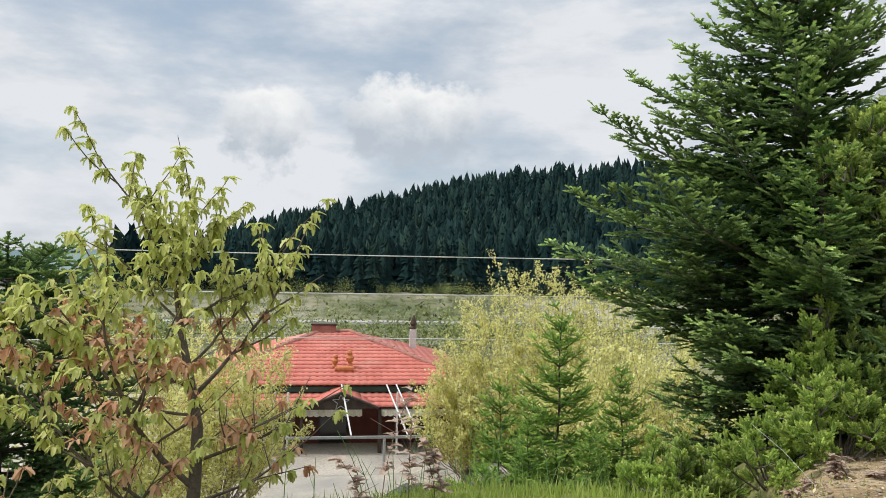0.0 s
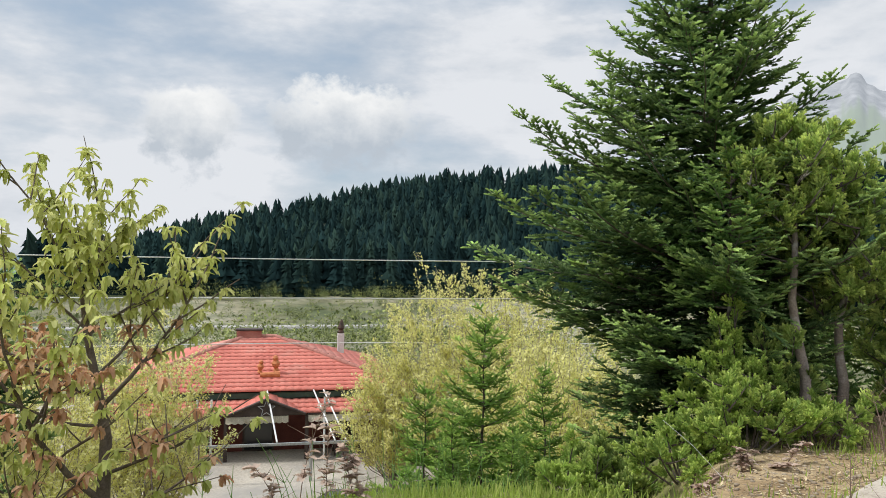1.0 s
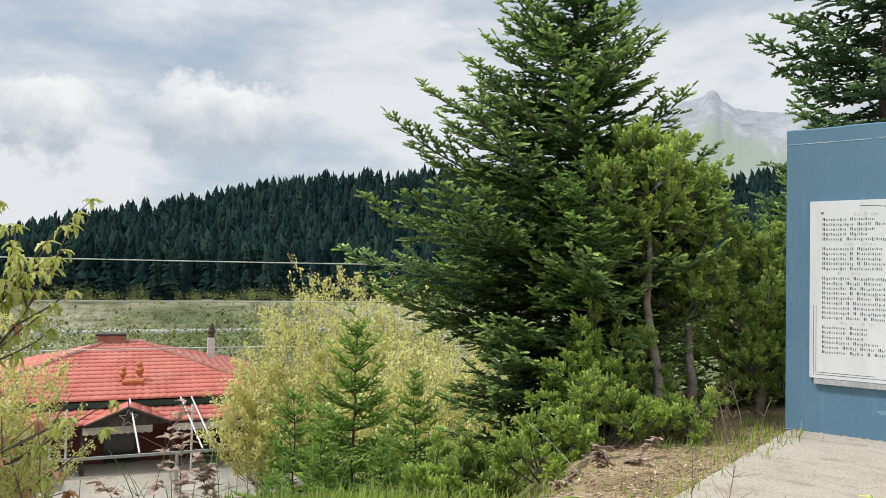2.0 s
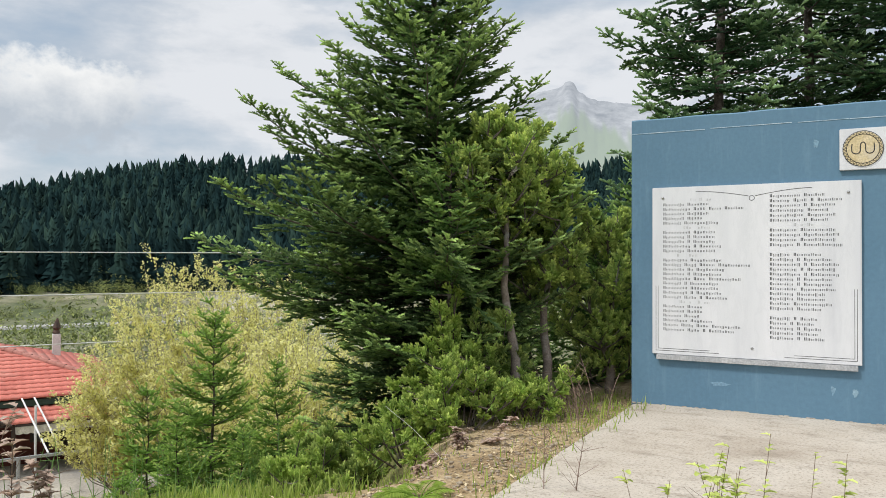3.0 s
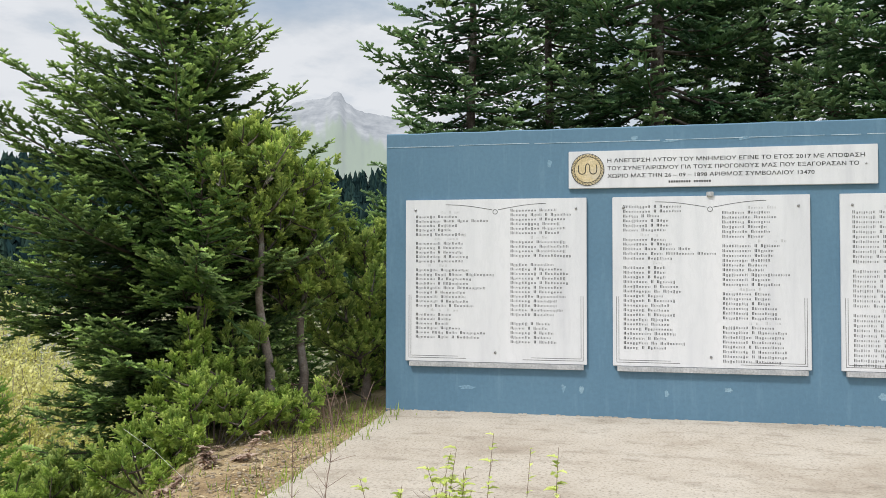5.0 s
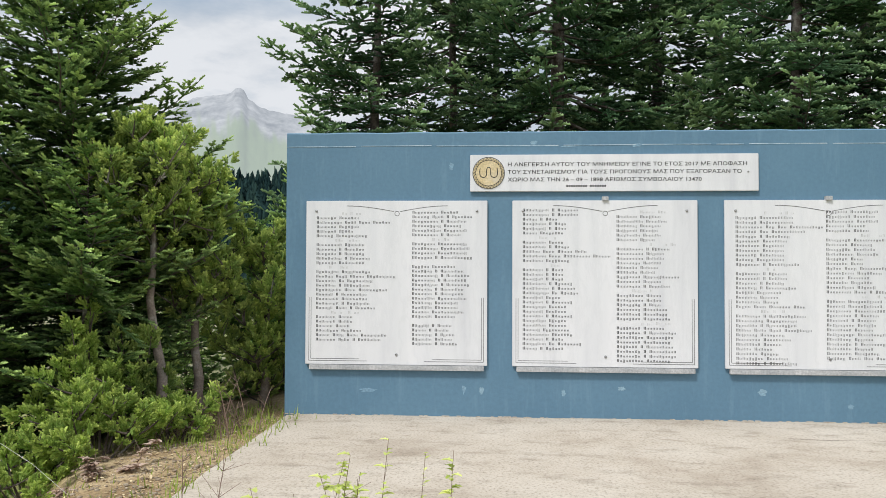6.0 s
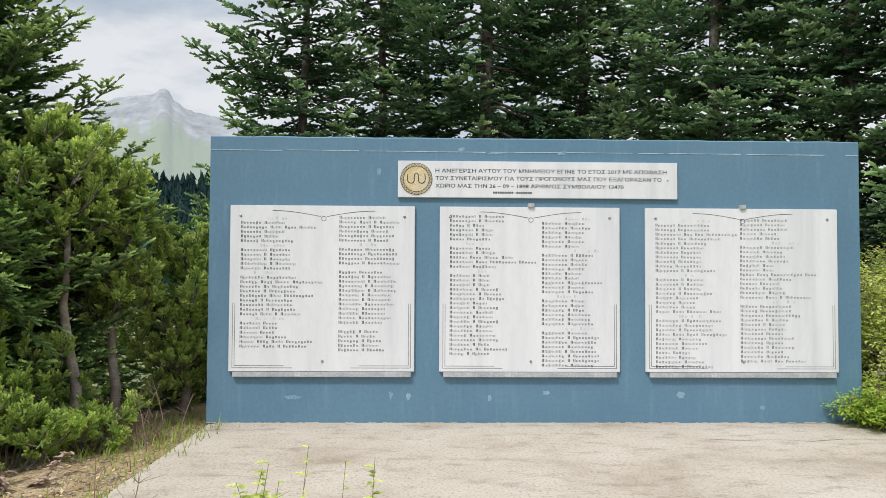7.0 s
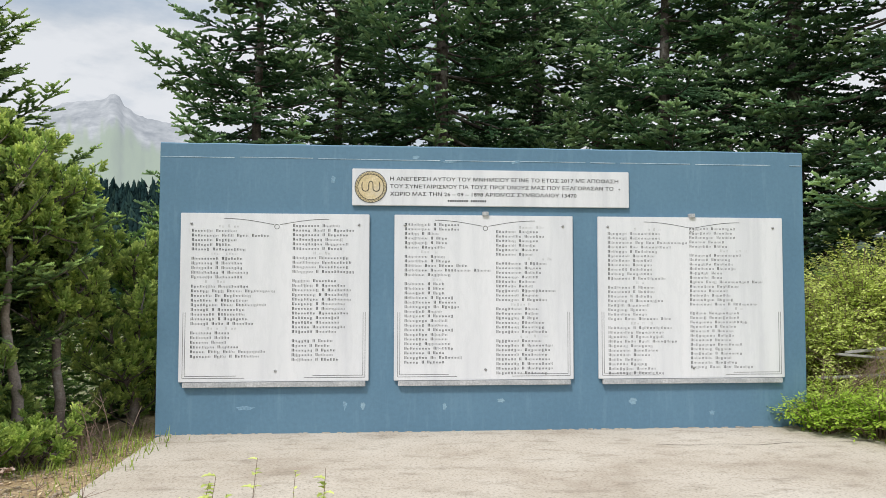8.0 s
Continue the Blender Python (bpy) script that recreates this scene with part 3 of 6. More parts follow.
def build_wall():
    w = thing("memorial_wall", "blue-painted concrete memorial wall with chalky marks, on a slab", "wall", (WALL_X, 0, 0))
    bm = bmesh.new()
    # body with a slightly uneven top edge
    n = 64
    cols = []
    for k in range(n + 1):
        y = WALL_R + (WALL_L - WALL_R) * k / n
        z = WALL_H + 0.006 * noise.noise((y * 3.0, 0, 0)) + 0.004 * noise.noise((y * 11.0, 0, 3))
        cols.append([bm.verts.new(c) for c in ((0, y, 0.004), (0, y, WALL_H - 0.135), (0, y, z - 0.012), (0.012, y, z), (0.25, y, z), (0.25, y, -0.2), (0.0, y, -0.2))])
    for a, b in zip(cols, cols[1:]):
        for i in range(6):
            bm.faces.new((a[i], a[i + 1], b[i + 1], b[i]))
        bm.faces.new((a[6], a[0], b[0], b[6]))
    bm.faces.new(cols[0])
    bm.faces.new(cols[-1][::-1])
    bmesh.ops.recalc_face_normals(bm, faces=bm.faces[:])
    part("wall_body", bm, BLUE, w)
    rng = random.Random(4)
    # pale joint line below the top, broken in places
    bm = bmesh.new()
    y = WALL_L - 0.004
    while y > WALL_R + 0.05:
        ln = rng.uniform(0.25, 0.8)
        zz = WALL_H - 0.135 + 0.003 * rng.uniform(-1, 1)
        box(-0.003, 0.002, max(y - ln, WALL_R + 0.01), y, zz - rng.uniform(0.002, 0.005), zz + 0.003, bm=bm)
        y -= ln + rng.choice((0.002, 0.004, 0.05, 0.2))
    part("joint_line", bm, CHALK, w, "thin white chalky joint line")
    # worn pale scuffs
    for yy, zz, wd, hg in ((-0.02, 0.245, 0.22, 0.05), (-0.95, 0.26, 0.05, 0.10), (-1.12, 0.25, 0.06, 0.09), (-1.9, 0.24, 0.05, 0.08), (-2.45, 0.29, 0.09, 0.05),
                           (-3.75, 0.27, 0.10, 0.09), (-4.55, 0.15, 0.07, 0.06), (-0.82, 2.42, 0.05, 0.09), (-1.62, 2.64, 0.08, 0.05), (-1.95, 2.60, 0.18, 0.02), (-2.6, 2.61, 0.10, 0.05)):
        bm = bmesh.new()
        ring = []
        for k in range(26):
            a = 2 * math.pi * k / 26
            q = 0.75 + 0.3 * noise.noise((math.cos(a) * 2 + yy, math.sin(a) * 2, zz)) + rng.uniform(-0.12, 0.12)
            ring.append(bm.verts.new((-0.0022, yy + wd * 0.5 * q * math.cos(a), zz + hg * 0.5 * q * math.sin(a))))
        bm.faces.new(ring[::-1])
        part("scuff", bm, BLUE_WORN, w, "pale worn patch in the paint")
    # mortar crumbs along the foot
    bm = bmesh.new()
    for k in range(120):
        y = rng.uniform(WALL_R, WALL_L)
        s = rng.uniform(0.004, 0.013)
        box(-s * 1.2, 0.004, y - s * 1.6, y + s * 1.6, 0.0, s * 0.8, bm=bm)
    part("foot_mortar", bm, CONCRETE, w, "crumbly pale mortar along the foot")


build_wall()

# widths of the words in each line of the lists; "." a faded heading, "-" an empty line
LISTS = [
    (". 7,7 9,4,4,6 7,7 7,5 6,11 . 9,7 7,1,7 7,1,7 9,1,7 7,9 . 8,10 6,4,5,10 7,2,9 7,1,9 9,4,10 6,1,9 8,9 8,1,8 6,4,1,7 . 7,5 7,5 6,5 8,7 5,4,4,9 7,4,1,8",
     "9,6 6,4,1,7 9,1,7 10,6 10,8 9,1,5 . 8,10 9,10 8,10 7,1,11 - 6,8 7,1,8 9,1,8 8,1,8 9,1,8 7,1,8 7,1,8 8,10 7,8 7,8 6,11 7,7 - 6,1,5 5,1,5 7,1,5 7,6 7,1,6", 0.103, 1.040),
    ("9,1,7 9,1,7 5,1,4 8,1,4 8,1,4 5,8 . 8,5 8,1,5 6,4,5,4 8,4,9,6 7,8 . 7,1,4 7,1,4 7,1,4 8,1,6 9,1,6 9,2,6 7,5 7,1,7 8,6 7,7 7,1,7 8,6 8,6 6,9 9,7 7,1,4 8,2,8 5,1,6",
     ". 7,7 9,7 7,7 7,6 8,6 7,5 . 9,1,6 9,6 9,6 8,6 7,6 7,5 8,12 8,6 8,1,7 . 9,5 9,5 8,1,4 8,8 8,8 8,9 . 8,7 8,1,9 9,9 8,9 7,1,9 8,1,9 8,1,9 9,8", 0.098, 0.985),
    (". 7,11 7,11 9,3,3,11 7,3,11 7,1,8 8,8 8,7 8,7 7,8 6,9 8,1,10 . 8,1,6 8,1,6 7,1,6 7,1,10 6,8 7,6 8,5 5,4,7,4 . 8,1,12 9,10 7,1,10 5,4,4,9 7,8 8,9 8,6 5,6 7,6 9,7 8,1,9",
     "7,9 8,7 9,7 6,6 8,5 . 8,10 7,7 8,7 9,7 7,4 7,4 5,4,11,4 9,8 6,7 7,7 9,6 8,4,1,9 . 6,11 6,11 8,12 8,1,6 7,1,6 9,6 8,6 9,9 8,6 8,1,8 8,6 8,8 6,4,3,7", 0.098, 0.925),
]
PANELS = [(0.593, -1.172), (-1.412, -3.155), (-3.405, -5.292)]
PANEL_TOP, PANEL_LOW, PANEL_T = 2.078, 0.492, 0.03


def letters(bm, rows, y_left, z_top, pitch, cw, rng):
    """Plain bars, one small bar a letter, in lines; returns the lines that have faded."""
    faded = bmesh.new()
    z = z_top
    for row in rows.split(" "):
        if row == "-":
            z -= pitch
            continue
        target, words = (faded, (rng.randint(3, 6), rng.randint(2, 5))) if row == "." else (bm, [int(w) for w in row.split(",")])
        y = y_left - (0.25 * rng.random() + 0.1 if row == "." else 0)
        for count in words:
            for k in range(count):
                if row == "." and rng.random() < 0.4:
                    y -= cw
                    continue
                tall = 0.027 if k == 0 else rng.choice((0.017, 0.017, 0.017, 0.023))
                drop = 0.006 if k and rng.random() < 0.15 else 0.0
                for off in (0.08, 0.50):
                    ya, yb = y - off * cw, y - off * cw - (0.0064 if k == 0 else 0.0046)
                    target.faces.new([target.verts.new((-0.0012, yy, zz)) for yy, zz in ((ya, z - drop), (yb, z - drop), (yb, z + tall), (ya, z + tall))])
                y -= cw
            y -= cw * 0.9
        z -= pitch
    return faded


def strip(bm, pts, width, x=-0.0012):
    """A thin flat engraved line along (y, z) points."""
    p = [Vector((0, a, b)) for a, b in pts]
    prev = None
    for i, q in enumerate(p):
        d = (p[min(i + 1, len(p) - 1)] - p[max(i - 1, 0)]).normalized()
        n = Vector((0, -d.z, d.y)) * width / 2
        now = (bm.verts.new((x, q.y + n.y, q.z + n.z)), bm.verts.new((x, q.y - n.y, q.z - n.z)))
        if prev:
            bm.faces.new((prev[0], prev[1], now[1], now[0]))
        prev = now


def build_panel(index):
    y0, y1 = PANELS[index]
    first, second, in1, in2 = LISTS[index]
    wide = y0 - y1
    rng = random.Random(10 + index)
    p = thing("marble_plaque", ("white marble plaque engraved with two columns of dark lines" if index == 0 else
                                "white marble plaque with dense dark lines and a top clamp" if index == 1 else
                                "wide white marble plaque with two long columns of dark lines"), "plaque", (WALL_X - PANEL_T, y0, 0), group="plaques on the wall")
    part("plaque_slab", box(0, PANEL_T - 0.002, -wide, 0, PANEL_LOW, PANEL_TOP, 0.004), MARBLE[index], p)
    bm = bmesh.new()
    faint1 = letters(bm, first, -in1, PANEL_TOP - (0.135 if index != 1 else 0.105), (PANEL_TOP - PANEL_LOW - 0.20) / 31.5 if index else 0.0437, 0.0282, rng)
    part("inscription", bm, INK if index != 2 else INK_WORN, p, "column of dark engraved lines")["kind"] = "stuff"
    bm = bmesh.new()
    faint2 = letters(bm, second, -in2, PANEL_TOP - (0.125 if index != 1 else 0.125), (PANEL_TOP - PANEL_LOW - 0.20) / 31.5 if index else 0.0437, 0.0282, rng)
    part("inscription", bm, INK if index != 2 else INK_WORN, p, "column of dark engraved lines")["kind"] = "stuff"
    part("heading", faint1, INK_FAINT, p, "faded headings")["kind"] = "stuff"
    part("heading", faint2, INK_FAINT, p, "faded headings")["kind"] = "stuff"
    # flourish at the top and double border lines at the lower corners
    mid = wide * 0.505
    top = PANEL_TOP - 0.125

    def engraved(name, pts, width):
        bm = bmesh.new()
        strip(bm, pts, width)
        part(name, bm, INK_WORN, p)

    for sgn in (1, -1):
        engraved("scroll_line", [(-mid + sgn * (0.03 + 0.46 * k / 10), top + 0.02 + 0.055 * math.sin(math.pi / 2 * k / 10)) for k in range(11)], 0.005)
    engraved("scroll_ring", [(-mid + 0.022 * math.cos(k * math.pi / 8), top + 0.022 * math.sin(k * math.pi / 8)) for k in range(17)], 0.005)
    for inset in (0.035, 0.055):
        for sgn in (0, 1):
            e = -inset if not sgn else -wide + inset
            engraved("border_line", [(e, PANEL_LOW + 0.65), (e, PANEL_LOW + inset)], 0.004)
            engraved("border_line", [(e, PANEL_LOW + inset), (e + (-1 if not sgn else 1) * 0.62 * (1.2 - inset * 8), PANEL_LOW + inset)], 0.004)
    for yy, zz in ((-0.10, PANEL_TOP - 0.10), (-wide + 0.10, PANEL_TOP - 0.10), (-mid, PANEL_LOW + 0.10)):
        b = lathe([(0.013, 0), (0.013, 0.004), (0.009, 0.009), (0.004, 0.011)], 10)
        bmesh.ops.transform(b, matrix=pose(0, yy, zz, 0, -90, 0), verts=b.verts[:])
        part("bolt", b, STEEL, p, "dull steel bolt head")
    part("ledge", box(-0.014, PANEL_T - 0.002, -wide + 0.03, -0.04, PANEL_LOW - 0.050, PANEL_LOW - 0.003, 0.003), LEDGE, p, "grey marble ledge under the plaque")
    if index:
        c = box(-0.02, PANEL_T - 0.002, -mid - 0.03, -mid + 0.03, PANEL_TOP - 0.006, PANEL_TOP + 0.036, 0.004)
        part("clamp", c, LEDGE, p, "small white clamp")


for i in range(3):
    build_panel(i)


def raw_text(body):
    """The built-in font's outlines for a line, as vertices and a mesh."""
    cu = bpy.data.curves.new("lettering", "FONT")
    cu.body, cu.size, cu.resolution_u, cu.offset = body, 1.0, 2, 0.008
    ob = new("lettering", cu)
    bpy.context.view_layer.update()
    me = bpy.data.meshes.new_from_object(ob.evaluated_get(bpy.context.evaluated_depsgraph_get()))
    bpy.data.objects.remove(ob)
    co = np.zeros(len(me.vertices) * 3, np.float32)
    me.vertices.foreach_get("co", co)
    return me, co.reshape(-1, 3)


def text_mesh(body, width, height):
    """Lettering fitted to a width and capital height, in the plane of the wall; a phi is an omicron with a bar."""
    me, co = raw_text(body.replace("Φ", "Ο"))
    lo, hi = co.min(0), co.max(0)
    bm = bmesh.new()
    bm.from_mesh(me)
    k = body.find("Φ")
    if k >= 0:
        x = raw_text(body[:k] + "Ο")[1][:, 0].max() - 0.325
        bm.faces.new([bm.verts.new((x + dx, y, 0)) for dx, y in ((-0.045, 0.0), (0.045, 0.0), (0.045, 0.73), (-0.045, 0.73))])
    for v in bm.verts:
        v.co = (0, -(v.co.x - lo[0]) / (hi[0] - lo[0]) * width, (v.co.y - max(lo[1], 0.0)) / 0.73 * height)
    return bm


def build_header():
    y0, y1, z0, z1 = -1.005, -3.722, 2.165, 2.520
    h = thing("inscription_plaque", "long white marble plaque with Greek inscription and yellow emblem", "plaque", (WALL_X - 0.03, y0, 0))
    part("plaque_slab", box(0, 0.028, y1 - y0, 0, z0, z1, 0.004), MARBLE[1], h)
    for body, ya, yb, zz in (("Η ΑΝΕΓΕΡΣΗ ΑΥΤΟΥ ΤΟΥ ΜΝΗΜΕΙΟΥ ΕΓΙΝΕ ΤΟ ΕΤΟΣ 2017 ΜΕ ΑΠΟΦΑΣΗ", -0.362, -2.61, 2.408),
                             ("ΤΟΥ ΣΥΝΕΤΑΙΡΙΣΜΟΥ ΓΙΑ ΤΟΥΣ ΠΡΟΓΟΝΟΥΣ ΜΑΣ ΠΟΥ ΕΞΑΓΟΡΑΣΑΝ ΤΟ", -0.362, -2.56, 2.335),
                             ("ΧΩΡΙΟ ΜΑΣ ΤΗΝ 26 – 09 – 1898 ΑΡΙΘΜΟΣ ΣΥΜΒΟΛΑΙΟΥ 13470", -0.362, -2.19, 2.262)):
        t = part("lettering", text_mesh(body, ya - yb, 0.036), INK, h, "dark engraved capitals")
        t["kind"] = "stuff"
        t.location = (-0.0015, ya, zz)
    # a further short line, as plain bars
    bm = bmesh.new()
    y = -0.92
    for k in range(17):
        if k != 9:
            vs = [bm.verts.new((-0.0012, yy, zz)) for yy, zz in ((y, 2.206), (y - 0.015, 2.206), (y - 0.015, 2.226), (y, 2.226))]
            bm.faces.new(vs)
        y -= 0.0225
    part("small_line", bm, INK, h, "short line of small dark marks")["kind"] = "stuff"
    # emblem: a yellow disc, a ring of zigzag and a curling line
    cy, cz = -0.178, 2.343
    d = lathe([(0.148, 0), (0.148, 0.004), (0.146, 0.005)], 40)
    bmesh.ops.transform(d, matrix=pose(0.001, cy, cz, 0, -90, 0), verts=d.verts[:])
    emblem = part("emblem", d, GILT, h, "round yellow stone emblem with a zigzag rim")
    bm = bmesh.new()
    for r in (0.152, 0.124):
        strip(bm, [(cy + r * math.cos(k * math.pi / 24), cz + r * math.sin(k * math.pi / 24)) for k in range(49)], 0.005, -0.0055)
    strip(bm, [(cy + (0.126 if k % 2 else 0.148) * math.cos(k * math.pi / 30), cz + (0.126 if k % 2 else 0.148) * math.sin(k * math.pi / 30)) for k in range(61)], 0.005, -0.006)
    part("rim_zigzag", bm, INK, emblem)
    bm = bmesh.new()
    arc = [math.pi * k / 12 for k in range(13)]
    pts = [(cy + 0.082, cz + 0.045), (cy + 0.086, cz + 0.01)]
    pts += [(cy + 0.052 + 0.032 * math.cos(a), cz - 0.012 - 0.030 * math.sin(a)) for a in arc]
    pts += [(cy + 0.020 * math.cos(a), cz + 0.022 + 0.034 * math.sin(a)) for a in arc]
    pts += [(cy - 0.052 + 0.032 * math.cos(a), cz - 0.012 - 0.030 * math.sin(a)) for a in arc]
    pts += [(cy - 0.086, cz + 0.01), (cy - 0.082, cz + 0.045)]
    strip(bm, pts, 0.008, -0.0058)
    part("curl", bm, INK, emblem)
    for yy, zz in ((-2.62, 2.347),):
        b = lathe([(0.009, 0), (0.009, 0.003), (0.004, 0.006)], 8)
        bmesh.ops.transform(b, matrix=pose(0, yy, zz, 0, -90, 0), verts=b.verts[:])
        part("bolt", b, STEEL, h, "small steel bolt head")


build_header()


# ---- plants ----


def feather_shoot(teeth, blades, seed, fold=0.35):
    """A shoot along x, one unit long and one unit in needle length: saw-edged blades of needles set round the twig, lighter at the tip."""
    g = np.random.default_rng(seed)
    v, t, y, n = [], [], [], 0
    for tilt in blades:
        c, s = math.cos(tilt), math.sin(tilt)
        for k in range(teeth):
            t0, t1 = k / teeth, min((k + 1.7) / teeth, 1.0)
            w = (1.0 - 0.45 * (k / teeth) ** 2) * g.uniform(0.75, 1.1)
            x = t0 + (t1 - t0) * 0.5 + 0.16 * g.uniform(0.6, 1.4)
            v += [(t0, 0, 0), (t1, 0, 0), (x, w * c, w * s)]
            t.append((n, n + 1, n + 2))
            y += [0.35 + 0.5 * t0, 0.35 + 0.5 * t1, 0.55 + 0.45 * t0]
            n += 3
    return np.array(v, float), np.array(t), np.array(y)


SHOOT_NEAR = feather_shoot(3, (0.30, math.pi - 0.30, 1.5), 1)
SHOOT_MID = feather_shoot(3, (0.35, math.pi - 0.35, 1.5), 2)
SHOOT_FAR = feather_shoot(2, (0.40, math.pi - 0.40, 1.5), 4)
SHOOT_ROUND = feather_shoot(3, (0.5, 2.6, 4.7), 3)


def fir(height, reach, branches, step, shoot, needle, shape, seed, rise=((0, -0.1), (1, 0.6)), sag=0.25, young=0.8, tier=0.2, trunk_r=0.08, inner=0.14, dead=0, lop=0.0):
    """A fir at the origin: a trunk, tiers of limbs, and on each limb a flat spray of twigs set with needle shoots.
    reach: (height, length of limb) pairs; rise: (share of the height, slope of the limb) pairs; dead: bare twigs low on
    the trunk; lop: how far the limbs to the valley side outgrow the others; young: strength of the light painted on the
    outer tips."""
    g = np.random.default_rng(seed)
    wood = [tube([(0.03 * math.sin(k), 0.03 * math.cos(k * 1.7), -0.3 + (height + 0.3) * k / 9) for k in range(10)],
                 [trunk_r * (1 - 0.93 * k / 9) for k in range(10)], 9)]
    low, top = reach[0][0], reach[-1][0]
    pos, along, length, pale_mix = [], [], [], []
    for i in range(branches):
        f = ((i + g.random()) / branches) ** 1.1
        z = low + (top - low) * f
        z = round(z / tier) * tier + g.normal(0, 0.16) * tier
        ln = float(np.interp(z, [r[0] for r in reach], [r[1] for r in reach])) * g.uniform(0.62, 1.03) + 0.06
        a = i * 2.39996 + g.uniform(-0.5, 0.5)
        ln *= 1 + lop * math.cos(a - radians(118))
        slope = float(np.interp(z / height, [r[0] for r in rise], [r[1] for r in rise])) + g.normal(0, 0.08)
        n = max(5, int(ln / 0.25))
        s = np.linspace(0, 1, n + 1)
        axis = np.stack([np.cos(a) * ln * s, np.sin(a) * ln * s, z + ln * (slope * s - sag * s * (1 - s) + 0.14 * s ** 3)], 1)
        axis[1:, :2] += g.normal(0, 0.012, (n, 2)).cumsum(0) * ln
        wood.append(tube(axis, np.linspace(0.010 * ln + 0.005, 0.003, n + 1), 4))
        tang = unit(np.gradient(axis, axis=0))
        roll = g.normal(0, 0.22)
        q = np.arange(inner * ln + 0.04, ln * 0.98, step) / ln
        q = np.clip(q + g.uniform(-0.3, 0.3, len(q)) * step / ln, 0.02, 0.99)
        p = np.stack([np.interp(q, s, axis[:, c]) for c in range(3)], 1)
        d = unit(np.stack([np.interp(q, s, tang[:, c]) for c in range(3)], 1))
        side = unit(np.cross([0, 0, 1.0], d))
        side = side * math.cos(roll) + np.cross(d, side) * math.sin(roll)
        # the limb itself, then twigs to both sides
        m = max(2, int((1 - inner) * ln / shoot))
        qq = np.linspace(inner, 0.985, m)
        starts = [np.stack([np.interp(qq, s, axis[:, c]) for c in range(3)], 1)]
        ways = [unit(np.stack([np.interp(qq, s, tang[:, c]) for c in range(3)], 1))]
        tips = [np.where(np.arange(m) == m - 1, 1.0, 0.15)]
        for sgn in (-1, 1):
            td = unit(d * g.uniform(0.45, 0.8, (len(q), 1)) + side * sgn * 0.85 + np.array([0, 0, 1.0]) * g.normal(0.02, 0.14, (len(q), 1)))
            tl = (0.07 + 0.52 * ln * (1 - q) ** 0.85 * np.minimum(1, (q + 0.15) / 0.5)) * g.uniform(0.55, 1.15, len(q))
            count = np.maximum(1, np.round(tl / shoot)).astype(int)
            idx = np.repeat(np.arange(len(q)), count)
            k = np.arange(count.sum()) - np.repeat(np.cumsum(count) - count, count)
            u = k * shoot
            base = p[idx] + td[idx] * u[:, None]
            base[:, 2] += -0.10 * u ** 2 + g.normal(0, 0.008, len(u))
            tip = (k == count[idx] - 1)
            starts.append(base), ways.append(td[idx]), tips.append(np.where(tip, 1.0, 0.25))
            across = unit(np.cross([0, 0, 1.0], td))[idx]
            for s2 in (-1, 1):
                keep = (g.random(len(k)) < 0.85) & ((k > 0) | (count[idx] < 3))
                w = unit(td[idx] * 0.75 + across * s2 * 0.7 + np.array([0, 0, 1.0]) * g.normal(0.10, 0.15, (len(k), 1)))
                starts.append(base[keep]), ways.append(w[keep]), tips.append(np.where(tip, 0.9, 0.55)[keep])
        st, wy, tp = np.concatenate(starts), np.concatenate(ways), np.concatenate(tips)
        # painted shade: shoots darken towards the trunk, the outermost are painted lit
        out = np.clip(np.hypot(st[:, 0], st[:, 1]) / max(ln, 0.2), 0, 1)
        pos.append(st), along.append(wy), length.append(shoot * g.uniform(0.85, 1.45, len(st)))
        pale_mix.append(young * tp * g.uniform(0.35, 1.2, len(st)) * (0.05 + 1.05 * out ** 2))
    for k in range(dead):
        a, z = g.uniform(0, 6.28), g.uniform(0.3, 0.45) * height * g.uniform(0.3, 1.0)
        ln = g.uniform(0.5, 1.3)
        wood.append(tube([(0, 0, z), (ln * 0.5 * math.cos(a), ln * 0.5 * math.sin(a), z + g.uniform(-0.1, 0.05)), (ln * math.cos(a), ln * math.sin(a), z + g.uniform(-0.35, 0.0))], [0.012, 0.007, 0.003], 4))
    pos, along, length, pale_mix = (np.concatenate(v) for v in (pos, along, length, pale_mix))
    sc = np.stack([length, np.full(len(length), needle), np.full(len(length), needle)], 1)
    crown = spread(shape, pos, bases(along), sc, pale_mix)
    w = joined(wood)
    return tri_mesh("trunk", w[0], w[1], None, True), tri_mesh("crown", *crown)


def plant(name, label, category, at, meshes, mats, turn=0.0, scale=1.0, group="", names=("trunk", "crown")):
    t = thing(name, label, category, at, turn, group)
    t.scale = (scale, scale, scale)
    for nm, me, mt in zip(names, meshes, mats):
        part(nm, me, mt, t)
    return t


def on_land(bearing, distance, sink=0.05):
    x, y = bear(bearing, distance)
    return x, y, land(x, y) - sink


# the tall fir beside the slab
TALL_FIR = ((-0.15, 1.25), (0.10, 1.35), (0.5, 1.5), (0.9, 1.7), (1.3, 2.1), (2.0, 2.2), (2.7, 1.85), (3.3, 1.55), (3.8, 1.2), (4.3, 0.85), (5.0, 0.45), (5.9, 0.05))
